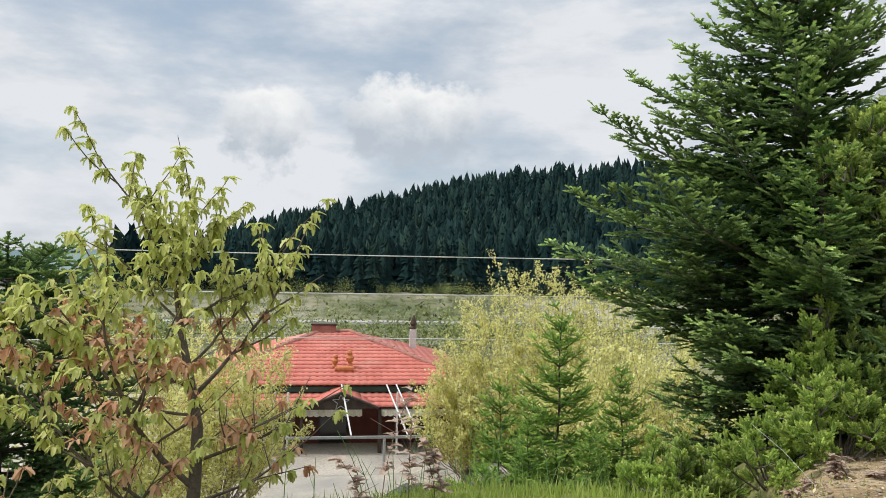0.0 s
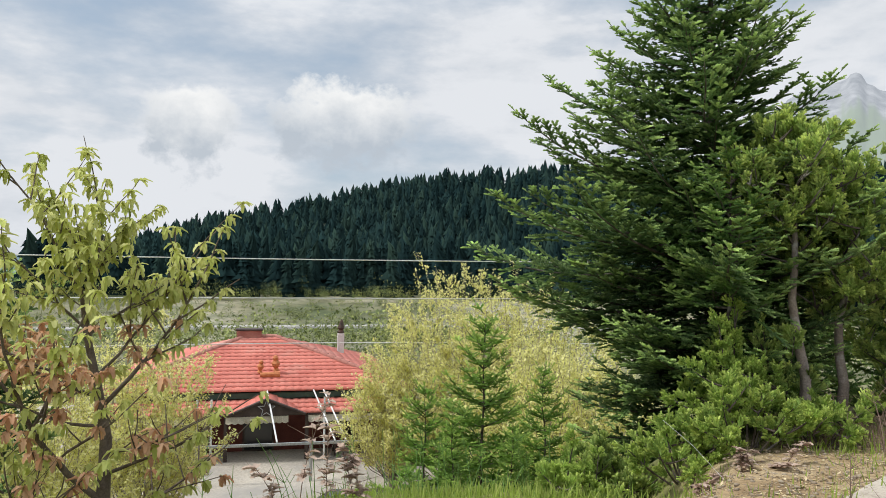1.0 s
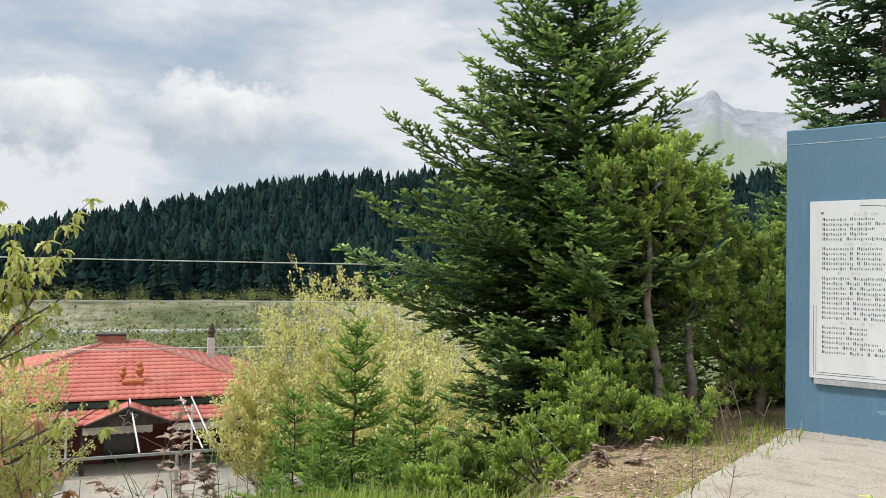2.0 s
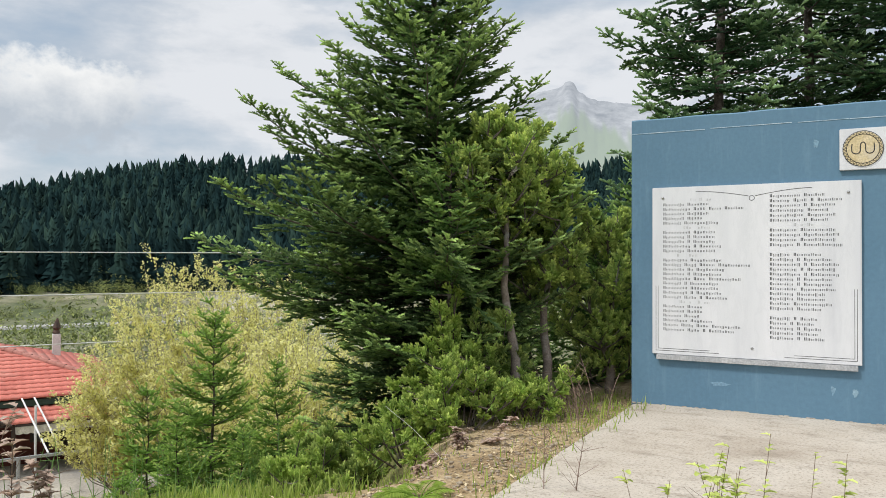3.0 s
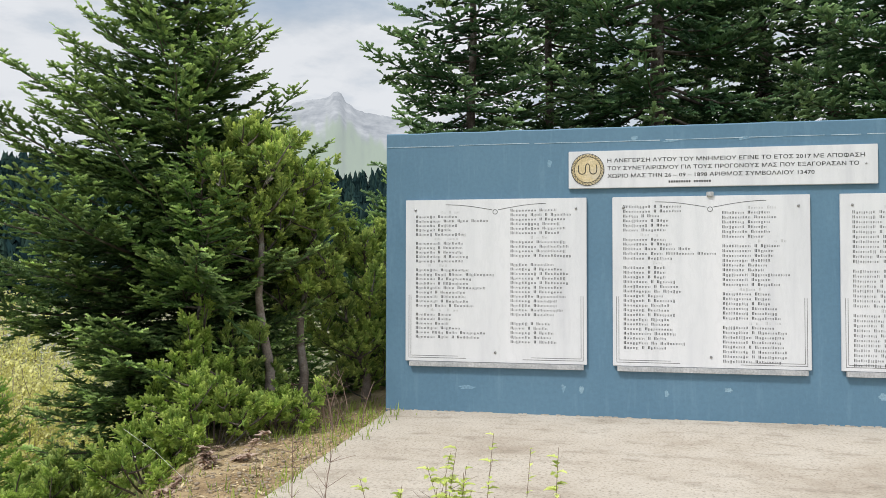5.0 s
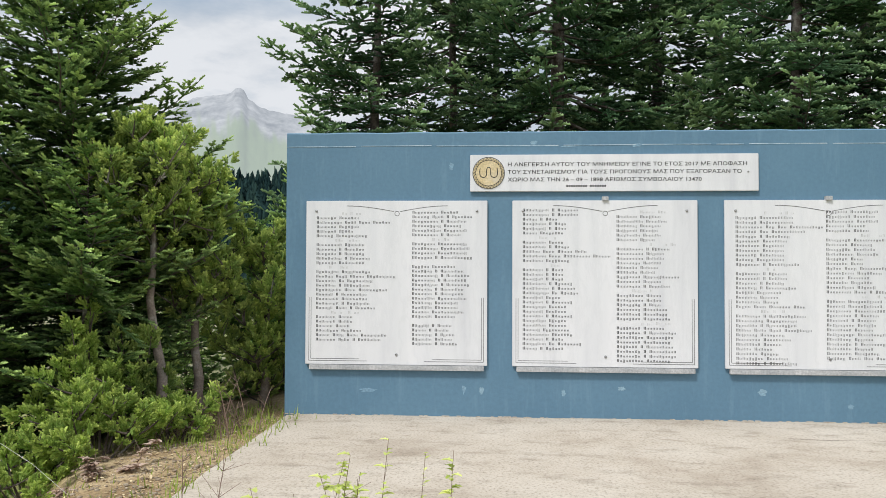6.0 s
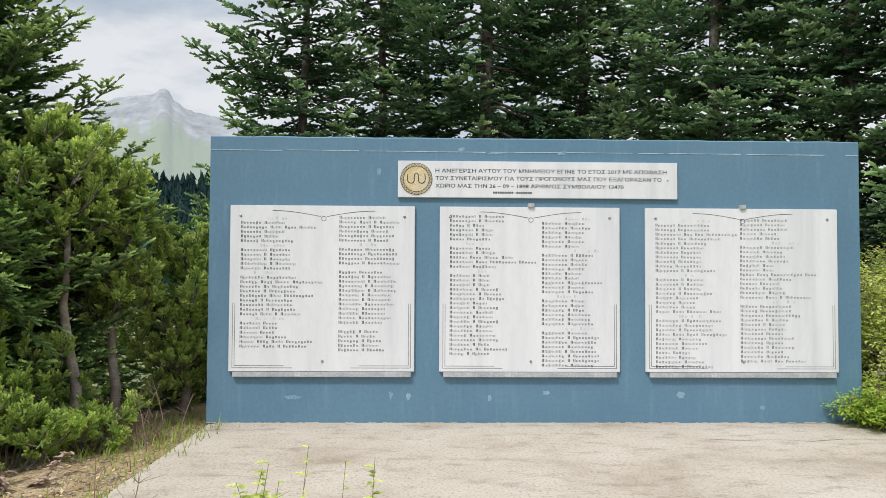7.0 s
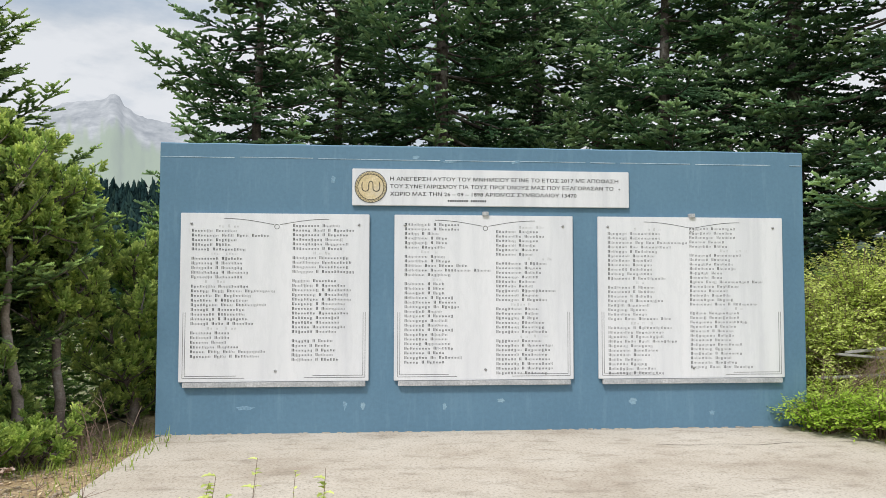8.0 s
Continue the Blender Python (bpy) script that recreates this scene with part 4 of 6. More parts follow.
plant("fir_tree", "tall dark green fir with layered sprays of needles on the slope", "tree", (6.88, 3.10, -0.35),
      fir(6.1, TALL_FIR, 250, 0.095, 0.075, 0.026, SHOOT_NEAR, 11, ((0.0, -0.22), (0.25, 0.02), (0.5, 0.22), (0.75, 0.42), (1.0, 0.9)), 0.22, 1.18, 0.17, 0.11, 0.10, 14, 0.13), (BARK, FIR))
# a younger fir before it
plant("young_fir_tree", "young mid-green fir growing before a taller one", "tree", (*bear(27.4, 7.5), -0.35),
      fir(2.95, ((1.3, 0.55), (1.8, 0.72), (2.3, 0.45), (2.9, 0.05)), 44, 0.07, 0.065, 0.022, SHOOT_NEAR, 12, ((0.3, 0.0), (1.0, 0.7)), 0.15, 1.0, 0.15, 0.04), (BARK, FIR_FRONT))
# firs behind the wall
SLOPES = ((0.0, -0.35), (0.3, -0.15), (0.7, 0.15), (1.0, 0.8))
back = [fir(13.0, ((0.8, 2.2), (2.5, 3.0), (6.0, 2.6), (9.0, 1.7), (12.8, 0.1)), 128, 0.20, 0.15, 0.042, SHOOT_FAR, 21, SLOPES, 0.3, 0.85, 0.42, 0.17, 0.16, 30),
        fir(12.0, ((1.6, 1.9), (3.0, 2.7), (5.5, 2.3), (8.5, 1.4), (11.8, 0.1)), 126, 0.20, 0.15, 0.042, SHOOT_FAR, 22, SLOPES, 0.3, 0.95, 0.40, 0.16, 0.14, 30),
        fir(14.0, ((3.2, 2.4), (4.5, 3.1), (7.0, 2.7), (10.0, 1.8), (13.8, 0.1)), 118, 0.21, 0.155, 0.043, SHOOT_FAR, 23, SLOPES, 0.35, 0.8, 0.50, 0.19, 0.22, 50),
        fir(10.0, ((0.8, 1.8), (2.5, 2.0), (5.0, 1.75), (7.5, 1.1), (9.8, 0.1)), 140, 0.17, 0.14, 0.040, SHOOT_FAR, 24, SLOPES, 0.3, 0.85, 0.33, 0.13, 0.12, 24)]
back.append(fir(13.0, ((0.8, 2.4), (2.5, 3.0), (6.0, 2.6), (9.0, 1.7), (12.8, 0.1)), 95, 0.30, 0.24, 0.062, SHOOT_FAR, 25, SLOPES, 0.3, 0.85, 0.45, 0.17, 0.12))
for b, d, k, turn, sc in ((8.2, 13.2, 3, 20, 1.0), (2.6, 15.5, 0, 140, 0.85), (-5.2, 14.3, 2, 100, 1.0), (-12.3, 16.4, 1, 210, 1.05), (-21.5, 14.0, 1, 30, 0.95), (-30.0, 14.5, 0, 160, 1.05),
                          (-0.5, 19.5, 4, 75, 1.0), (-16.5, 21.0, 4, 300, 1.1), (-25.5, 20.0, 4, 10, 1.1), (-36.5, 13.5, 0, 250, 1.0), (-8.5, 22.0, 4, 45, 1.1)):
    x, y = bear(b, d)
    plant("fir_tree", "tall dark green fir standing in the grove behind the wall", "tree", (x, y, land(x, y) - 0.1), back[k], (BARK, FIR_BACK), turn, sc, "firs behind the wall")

# small firs on the slope
YOUNG_SLOPES = ((0.0, 0.05), (0.5, 0.30), (1.0, 0.9))
small = [fir(3.4, ((0.1, 1.05), (0.8, 1.0), (1.7, 0.72), (2.5, 0.40), (3.1, 0.14), (3.3, 0.08)), 78, 0.10, 0.10, 0.026, SHOOT_MID, 31, YOUNG_SLOPES, 0.12, 0.8, 0.26, 0.035, 0.06),
         fir(2.9, ((0.1, 0.95), (0.8, 0.90), (1.5, 0.62), (2.2, 0.32), (2.7, 0.12), (2.85, 0.06)), 66, 0.10, 0.10, 0.026, SHOOT_MID, 32, YOUNG_SLOPES, 0.12, 0.8, 0.25, 0.03, 0.06)]
for b, d, k, turn, top in ((44.65, 11.5, 0, 0, 0.72), (40.2, 10.6, 1, 80, 0.0), (49.0, 11.0, 1, 200, -0.35), (47.0, 9.6, 0, 130, -0.45), (42.6, 9.4, 1, 300, -0.55), (50.6, 8.8, 1, 20, -0.95), (38.6, 8.4, 1, 110, -0.55)):
    x, y = bear(b, d)
    z = land(x, y) - 0.1
    plant("small_fir_tree", "small bright green fir on the slope below the slab", "tree", (x, y, z), small[k], (BARK, FIR_YOUNG), turn, (top - z) / (3.4, 2.9)[k], "small firs on the slope")
# dark firs at the edge of the slope
for b, d, radius, turn, top, seed, flat in ((93.5, 9.2, 1.75, 10, 4.0, 41, 0.3), (80.5, 12.5, 1.3, 50, -0.5, 42, 0.5), (83.2, 10.4, 1.75, 20, 1.5, 43, 0.86)):
    x, y = bear(b, d)
    z = land(x, y) - 0.2
    t = top - z
    plant("fir_tree", "dark spreading fir at the edge of the slope", "tree", (x, y, z),
          fir(t, ((0.2, radius * 0.9), (t * flat, radius), (t * (0.25 + 0.75 * flat), radius * (0.4 + 0.5 * flat)), (t * 0.99, 0.1)), 120, 0.12, 0.11, 0.034, SHOOT_MID, seed, ((0, -0.1), (0.6, 0.1), (1.0, 0.3)), 0.2, 0.9, 0.22, 0.08), (BARK, FIR), turn)
# conifers seen past the end of the wall
for b, d, top, seed in ((13.4, 10.5, 2.75, 61), (16.3, 10.0, 2.0, 62), (15.0, 13.5, 2.6, 63), (21.5, 13.5, 1.5, 64), (24.5, 12.5, 1.2, 65)):
    x, y = bear(b, d)
    z = land(x, y) - 0.1
    t = top - z
    plant("young_fir_tree", "young fir behind the end of the wall", "tree", (x, y, z),
          fir(t, ((0.1, 0.95), (t * 0.4, 0.75), (t * 0.75, 0.35), (t * 0.98, 0.05)), 75, 0.10, 0.10, 0.028, SHOOT_MID, seed, YOUNG_SLOPES, 0.15, 0.9, 0.22, 0.035), (BARK, FIR_FRONT))


def juniper(plumes, seed, needle=0.012, shoot_len=0.075, young=1.0):
    """A juniper: each plume is a bent stem (start, end, thickness) closely set with short shoots; young: strength of
    the light painted on their tips.
    """
    g = np.random.default_rng(seed)
    wood, pos, along, ln, pale_mix = [], [], [], [], []
    for a, b, wide, dens in plumes:
        a, b = np.array(a, float), np.array(b, float)
        length = np.linalg.norm(b - a)
        s = np.linspace(0, 1, 7)
        mid = (a + b) / 2 + g.normal(0, 0.07, 3) * length + np.array([0, 0, -0.06 * length])
        axis = ((1 - s) ** 2)[:, None] * a + (2 * s * (1 - s))[:, None] * mid + (s ** 2)[:, None] * b
        wood.append(tube(axis, np.linspace(0.008 + 0.006 * length, 0.003, 7), 5))
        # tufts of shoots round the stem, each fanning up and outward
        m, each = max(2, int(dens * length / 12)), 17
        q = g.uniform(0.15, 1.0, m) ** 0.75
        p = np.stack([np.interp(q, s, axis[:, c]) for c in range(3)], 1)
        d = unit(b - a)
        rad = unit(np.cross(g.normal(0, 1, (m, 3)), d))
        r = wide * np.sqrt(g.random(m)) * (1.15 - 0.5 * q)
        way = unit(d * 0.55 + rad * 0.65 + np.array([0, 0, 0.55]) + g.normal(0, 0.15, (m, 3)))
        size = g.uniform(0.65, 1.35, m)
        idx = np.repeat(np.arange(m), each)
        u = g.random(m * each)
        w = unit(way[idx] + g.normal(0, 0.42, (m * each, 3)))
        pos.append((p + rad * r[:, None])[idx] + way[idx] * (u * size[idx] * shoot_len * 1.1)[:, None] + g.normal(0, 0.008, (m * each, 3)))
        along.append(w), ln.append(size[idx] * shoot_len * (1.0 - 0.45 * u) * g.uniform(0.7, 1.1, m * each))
        # tuft tips painted lit, tuft hearts left dark as shade
        pale_mix.append(young * np.clip(0.12 + u * 0.9, 0, 1.2) * g.uniform(0.4, 1.1, m * each))
    pos, along, ln, pale_mix = (np.concatenate(v) for v in (pos, along, ln, pale_mix))
    sc = np.stack([ln, np.full(len(ln), needle), np.full(len(ln), needle)], 1)
    w = joined(wood)
    return tri_mesh("trunk", w[0], w[1], None, True), tri_mesh("crown", *spread(SHOOT_ROUND, pos, bases(along), sc, pale_mix))


def bushy(seed, spread_x, spread_y, tall, count, wide, dens=280, lean=(0, 0), low=0.15):
    """Plumes that fan up and outward from a low middle, of uneven reach, with gaps between."""
    g = np.random.default_rng(seed)
    res = []
    for k in range(count):
        a = k * 2.39996 + g.uniform(-0.5, 0.5)
        q = math.sqrt((k + 0.5) / count)
        reach = g.uniform(0.75, 1.25)
        e = (spread_x * q * math.cos(a) * reach + lean[0], spread_y * q * math.sin(a) * reach + lean[1], tall * (1 - 0.68 * q ** 1.5) * g.uniform(0.6, 1.2) + 0.08)
        st = (e[0] * 0.30, e[1] * 0.30, low * tall * (1 - q) + 0.02)
        res.append((st, e, wide * g.uniform(0.6, 1.1), dens))
        for j in range(2):
            f = g.uniform(0.45, 0.8)
            p = tuple(st[c] + (e[c] - st[c]) * f for c in range(3))
            sd = (p[0] + g.normal(0, 0.14), p[1] + g.normal(0, 0.14), p[2] + g.uniform(0.06, 0.22))
            res.append((p, sd, wide * 0.6, dens))
    return res


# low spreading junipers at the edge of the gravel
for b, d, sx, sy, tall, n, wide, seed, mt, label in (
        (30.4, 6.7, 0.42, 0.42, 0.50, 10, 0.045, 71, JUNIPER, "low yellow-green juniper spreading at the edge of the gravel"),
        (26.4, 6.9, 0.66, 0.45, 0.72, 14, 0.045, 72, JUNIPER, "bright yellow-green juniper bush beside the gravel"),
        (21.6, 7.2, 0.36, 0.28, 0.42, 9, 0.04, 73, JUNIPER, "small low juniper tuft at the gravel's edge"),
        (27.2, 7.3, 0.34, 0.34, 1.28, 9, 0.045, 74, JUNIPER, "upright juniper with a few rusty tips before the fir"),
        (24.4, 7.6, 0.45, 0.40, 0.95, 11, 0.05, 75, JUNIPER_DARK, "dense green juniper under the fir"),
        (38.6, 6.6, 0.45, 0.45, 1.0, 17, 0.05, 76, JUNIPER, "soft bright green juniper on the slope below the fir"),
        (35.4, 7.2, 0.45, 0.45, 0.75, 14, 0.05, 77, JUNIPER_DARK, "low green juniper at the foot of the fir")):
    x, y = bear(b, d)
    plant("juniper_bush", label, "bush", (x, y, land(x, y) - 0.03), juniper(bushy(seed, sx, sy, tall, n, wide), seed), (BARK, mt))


def tall_juniper(seed, tall, bare, wide, lean):
    """Clumps of plumes on side limbs up a stem, with gaps between the clumps."""
    g = np.random.default_rng(seed)
    res = []
    for k in range(19):
        f = (k + 0.5) / 19
        z = bare + (tall - bare) * f
        a = k * 2.39996 + g.uniform(-0.3, 0.3)
        r = wide * (0.6 + 0.7 * f) * (1 - f ** 4) * g.uniform(0.45, 1.3) + 0.05
        cx, cy = lean[0] * z / tall, lean[1] * z / tall
        root, tip = (cx, cy, z - 0.2), (cx + r * math.cos(a), cy + r * math.sin(a), z + 0.10 * g.uniform(0.2, 1.6))
        res.append((root, tip, 0.06, 200))
        for j in range(6):
            q = g.uniform(0.45, 1.0)
            p = tuple(root[c] + (tip[c] - root[c]) * q for c in range(3))
            res.append((p, (p[0] + g.normal(0, 0.12), p[1] + g.normal(0, 0.12), p[2] + g.uniform(0.08, 0.30)), 0.042, 260))
    return res


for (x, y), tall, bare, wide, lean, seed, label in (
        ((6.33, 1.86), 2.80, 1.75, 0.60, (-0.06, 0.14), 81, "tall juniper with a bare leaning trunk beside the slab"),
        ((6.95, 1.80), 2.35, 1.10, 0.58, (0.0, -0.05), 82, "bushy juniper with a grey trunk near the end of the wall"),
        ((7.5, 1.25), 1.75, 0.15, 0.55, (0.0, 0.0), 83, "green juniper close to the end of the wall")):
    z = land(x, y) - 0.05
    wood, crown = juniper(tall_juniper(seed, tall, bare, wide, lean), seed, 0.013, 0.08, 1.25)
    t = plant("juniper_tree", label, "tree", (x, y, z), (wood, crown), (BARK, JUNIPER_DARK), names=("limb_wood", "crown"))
    s = tube([(lean[0] * k / 7 + 0.03 * math.sin(k * 1.3 + seed), lean[1] * k / 7 + 0.03 * math.cos(k * 1.7), -0.1 + tall * k / 8) for k in range(8)], [0.062 * (1 - 0.1 * k) for k in range(8)], 8)
    part("trunk", tri_mesh("trunk", s[0], s[1], None, True), JUN_BARK, t, "bare scaly trunk")


# ---- leafy trees ----
def leaf_shape(lobes):
    """A lobed leaf along x, one unit long, folded a little at the midrib."""
    half = [(0.0, 0.03)]
    for k in range(lobes):
        f = (k + 0.5) / lobes
        half += [(f * 0.95 + 0.02, 0.10 + 0.26 * math.sin(math.pi * (f * 0.85 + 0.15))), (f * 0.95 + 0.5 / lobes, 0.06 + 0.15 * math.sin(math.pi * (f * 0.8 + 0.15)))]
    half.append((1.0, 0.02))
    v, t = [], []
    for x, w in half:
        sag = -0.42 * x * x
        v += [(x, 0, sag), (x, w, sag + 0.5 * w), (x, -w, sag + 0.5 * w)]
    for k in range(len(half) - 1):
        a, b = 3 * k, 3 * k + 3
        t += [(a, b, b + 1), (a, b + 1, a + 1), (a, a + 2, b + 2), (a, b + 2, b)]
    return np.array(v), np.array(t), np.full(len(v), 1.0)


OAK_LEAF = leaf_shape(3)
SMALL_LEAF = (np.array([(0, 0, 0), (0.45, 0.30, 0.05), (1, 0, -0.1), (0.45, -0.30, 0.05)], float), np.array([(0, 1, 2), (0, 2, 3)]), np.full(4, 1.0))


def grow(g, start, way, length, radius, depth, out, ends, kids=3, wander=0.22, lift=0.08):
    """A limb and its branches, each as a tube; the ends of the twigs are kept."""
    n = max(4, int(length / 0.12))
    p, d, pts = np.array(start, float), unit(np.array(way, float)), []
    for k in range(n + 1):
        pts.append(p.copy())
        d = unit(d + g.normal(0, wander, 3) * 0.35 + np.array([0, 0, lift]) * 0.4)
        p = p + d * length / n
    out.append(tube(pts, np.linspace(radius, radius * 0.45, n + 1), 6 if depth > 1 else 4))
    for k in range(1 if depth == 0 else int(n * 0.45), n + 1):
        ends.append((pts[k], d))
    if depth == 0:
        return
    for k in range(kids):
        f = 0.35 + 0.6 * (k + g.random()) / kids
        i = min(int(f * n), n - 1)
        a = g.uniform(0, 6.28)
        side = unit(np.array([math.cos(a), math.sin(a), g.uniform(0.05, 0.6)]))
        grow(g, pts[i], unit(d * 0.6 + side * 0.8), length * g.uniform(0.42, 0.62), radius * 0.5, depth - 1, out, ends, kids, wander, lift)
    grow(g, pts[-1], d, length * 0.5, radius * 0.45, depth - 1, out, ends, kids, wander, lift)


def build_oak():
    g = np.random.default_rng(5)
    wood, ends = [], []
    # stem, from the root to the fork and on to the top shoots; x right, y away, z up from the root
    stem = [(0.02, 0, -0.75), (0.0, 0, 0.2), (0.03, 0, 0.6), (0.04, 0.02, 1.0), (-0.02, 0.02, 1.35), (-0.10, 0, 1.75), (-0.14, 0.02, 2.05)]
    wood.append(tube(stem, [0.062, 0.056, 0.048, 0.042, 0.033, 0.024, 0.018], 8))
    limbs = [((-0.14, 0.02, 2.05), (-0.50, 0.05, 1.0), 1.0, 0.012, 1), ((-0.12, 0.02, 1.95), (0.28, 0.0, 1.0), 0.86, 0.012, 1), ((-0.14, 0.02, 2.05), (-0.12, 0.05, 1.0), 0.58, 0.010, 1),
             ((-0.10, 0, 1.75), (0.75, -0.1, 0.62), 0.75, 0.012, 1), ((0.02, 0.02, 1.25), (0.75, 0.05, 0.75), 1.05, 0.018, 1), ((0.0, 0.02, 1.30), (-0.75, 0.0, 0.45), 0.95, 0.015, 1),
             ((0.03, 0, 0.55), (-0.55, -0.2, 0.75), 1.35, 0.026, 2), ((0.03, 0, 0.75), (0.8, -0.2, 0.35), 0.85, 0.014, 1), ((0.02, 0, 0.45), (0.9, -0.1, 0.1), 0.85, 0.013, 1),
             ((0.0, 0, 0.3), (-0.9, -0.15, 0.30), 1.35, 0.018, 2), ((0.0, 0, 0.35), (-0.75, -0.5, 0.05), 1.2, 0.015, 2), ((0.0, 0, 0.2), (0.75, -0.45, 0.10), 0.75, 0.012, 1),
             ((-0.02, 0.02, 1.4), (-0.85, 0.0, 0.12), 0.85, 0.012, 1), ((0.03, 0, 0.15), (-0.4, -0.6, 0.12), 0.9, 0.012, 1), ((0.02, 0, 1.1), (-0.95, 0.1, 0.05), 1.2, 0.014, 2),
             ((0.0, 0, 0.1), (-0.95, -0.3, 0.22), 1.7, 0.02, 2), ((0.0, 0, 0.05), (-0.6, -0.7, 0.05), 1.2, 0.016, 2), ((0.0, 0, 0.1), (0.7, -0.5, -0.02), 0.9, 0.013, 2), ((0.02, 0, 0.9), (0.6, -0.5, 0.2), 0.7, 0.012, 1), ((-0.05, 0, 1.45), (0.85, 0.0, 0.62), 1.1, 0.013, 1),
             ((-0.14, 0.02, 2.0), (0.6, -0.1, 0.8), 0.7, 0.010, 1), ((-0.11, 0, 1.8), (-0.7, 0.1, 0.7), 0.75, 0.010, 1), ((-0.08, 0, 1.65), (0.2, -0.3, 1.0), 0.7, 0.010, 1)]
    boughs = []
    for a, d, ln, r, dep in limbs:
        boughs.append([])
        grow(g, a, d, ln, r, dep, boughs[-1], ends, 4 if dep > 1 else 6, 0.25, 0.06)
    green, dead = ([], [], [], []), ([], [], [], [])
    for p, d in ends:
        if g.random() < (0.12 if p[2] > 1.5 else 0.5 if p[2] < 0.9 and p[0] > 0.1 else 0.68 if p[0] > -0.4 else 0.58):
            continue
        patch = noise.noise((p[0] * 1.7 + 3.0, p[1] * 1.7, p[2] * 1.7))
        brown = p[2] < 1.95 and g.random() < 0.30 + 1.0 * patch
        target = dead if brown else green
        a0 = g.uniform(0, 6.28)
        for k in range(g.integers(5, 8)):
            a = a0 + k * 1.7
            w = unit(np.array([math.cos(a), math.sin(a), g.uniform(-1.9, -0.05)]) + 0.55 * d)
            target[0].append(p), target[1].append(w), target[2].append(g.uniform(0.06, 0.10)), target[3].append(g.uniform(0, 0.75))
    t = thing("oak_sapling", "young oak with pale new leaves and clusters of withered brown ones", "tree", (1.06, 4.70, -0.90), -19.5)
    w = joined(wood)
    part("trunk", tri_mesh("trunk", w[0], w[1], None, True), OAK_BARK, t)
    for bough in boughs:
        w = bough[0]
        part("branch", tri_mesh("branch", w[0], w[1], None, True), OAK_BARK, t)
    w = joined([twig for bough in boughs for twig in bough[1:]])
    part("twig_growth", tri_mesh("twig_growth", w[0], w[1], None, True), OAK_BARK, t)["kind"] = "stuff"
    for nm, (p, w, s, f), mt, lb in (("leaves", green, OAK_GREEN, "pale yellow-green drooping leaves"), ("dead_leaves", dead, OAK_BROWN, "withered reddish brown leaves")):
        sc = np.stack([np.array(s), np.array(s) * 0.75, np.array(s)], 1)
        part(nm, tri_mesh(nm, *spread(OAK_LEAF, np.array(p), bases(np.array(w)), sc, np.array(f))), mt, t, lb)


build_oak()


def leafy_tree(seed, wide, tall, stems, leaf, per_end, mat, upright=0.6, start_z=0.4):
    """A round-headed tree of many thin rising stems with small leaves all along them."""
    g = np.random.default_rng(seed)
    wood, pos, way, size, pale_mix = [], [], [], [], []
    wood.append(tube([(0, 0, -0.3), (0.05, 0, start_z), (0, 0.05, start_z + 0.5)], [0.16, 0.13, 0.09], 8))
    for k in range(stems):
        q = math.sqrt((k + 0.5) / stems)
        a = k * 2.39996 + g.uniform(-0.2, 0.2)
        top = np.array([wide * q * math.cos(a), wide * q * math.sin(a), tall * (1 - 0.55 * q ** 2.2) * g.uniform(0.82, 1.05)])
        base = np.array([top[0] * 0.12, top[1] * 0.12, start_z + 0.3 * g.random()])
        mid = np.array([top[0] * 0.62, top[1] * 0.62, start_z + (top[2] - start_z) * 0.42])
        s = np.linspace(0, 1, 9)
        axis = ((1 - s) ** 2)[:, None] * base + (2 * s * (1 - s))[:, None] * mid + (s ** 2)[:, None] * top + g.normal(0, 0.03, (9, 3))
        wood.append(tube(axis, np.linspace(0.014, 0.003, 9), 4))
        for j in range(5):
            f = g.uniform(0.25, 1.0)
            st = np.array([np.interp(f, s, axis[:, c]) for c in range(3)])
            d = unit(np.array([g.normal(0, 0.6), g.normal(0, 0.6), upright + g.random() * 0.6]) + 0.35 * unit(top * np.array([1, 1, 0])))
            ln = g.uniform(0.35, 0.95) * (1.1 - 0.3 * f)
            wood.append(tube([st, st + d * ln * 0.5, st + d * ln + np.array([0, 0, 0.06])], [0.007, 0.005, 0.003], 3))
            n = per_end
            u = g.random(n)
            pos.append(st + d * ln * u[:, None] + g.normal(0, 0.045, (n, 3)))
            way.append(unit(g.normal(0, 1, (n, 3)) + np.array([0, 0, 0.4])))
            size.append(g.uniform(0.6, 1.25, n) * leaf), pale_mix.append(g.random(n) * 0.8)
        n = int(per_end * 1.5)
        u = g.uniform(0.3, 1, n)
        pos.append(np.stack([np.interp(u, s, axis[:, c]) for c in range(3)], 1) + g.normal(0, 0.04, (n, 3)))
        way.append(unit(g.normal(0, 1, (n, 3)) + np.array([0, 0, 0.5]))), size.append(g.uniform(0.6, 1.2, n) * leaf), pale_mix.append(g.random(n) * 0.8)
    pos, way, size, pale_mix = (np.concatenate(v) for v in (pos, way, size, pale_mix))
    w = joined(wood)
    return tri_mesh("trunk", w[0], w[1], None, True), tri_mesh("crown", *spread(SMALL_LEAF, pos, bases(way), np.stack([size] * 3, 1), pale_mix))


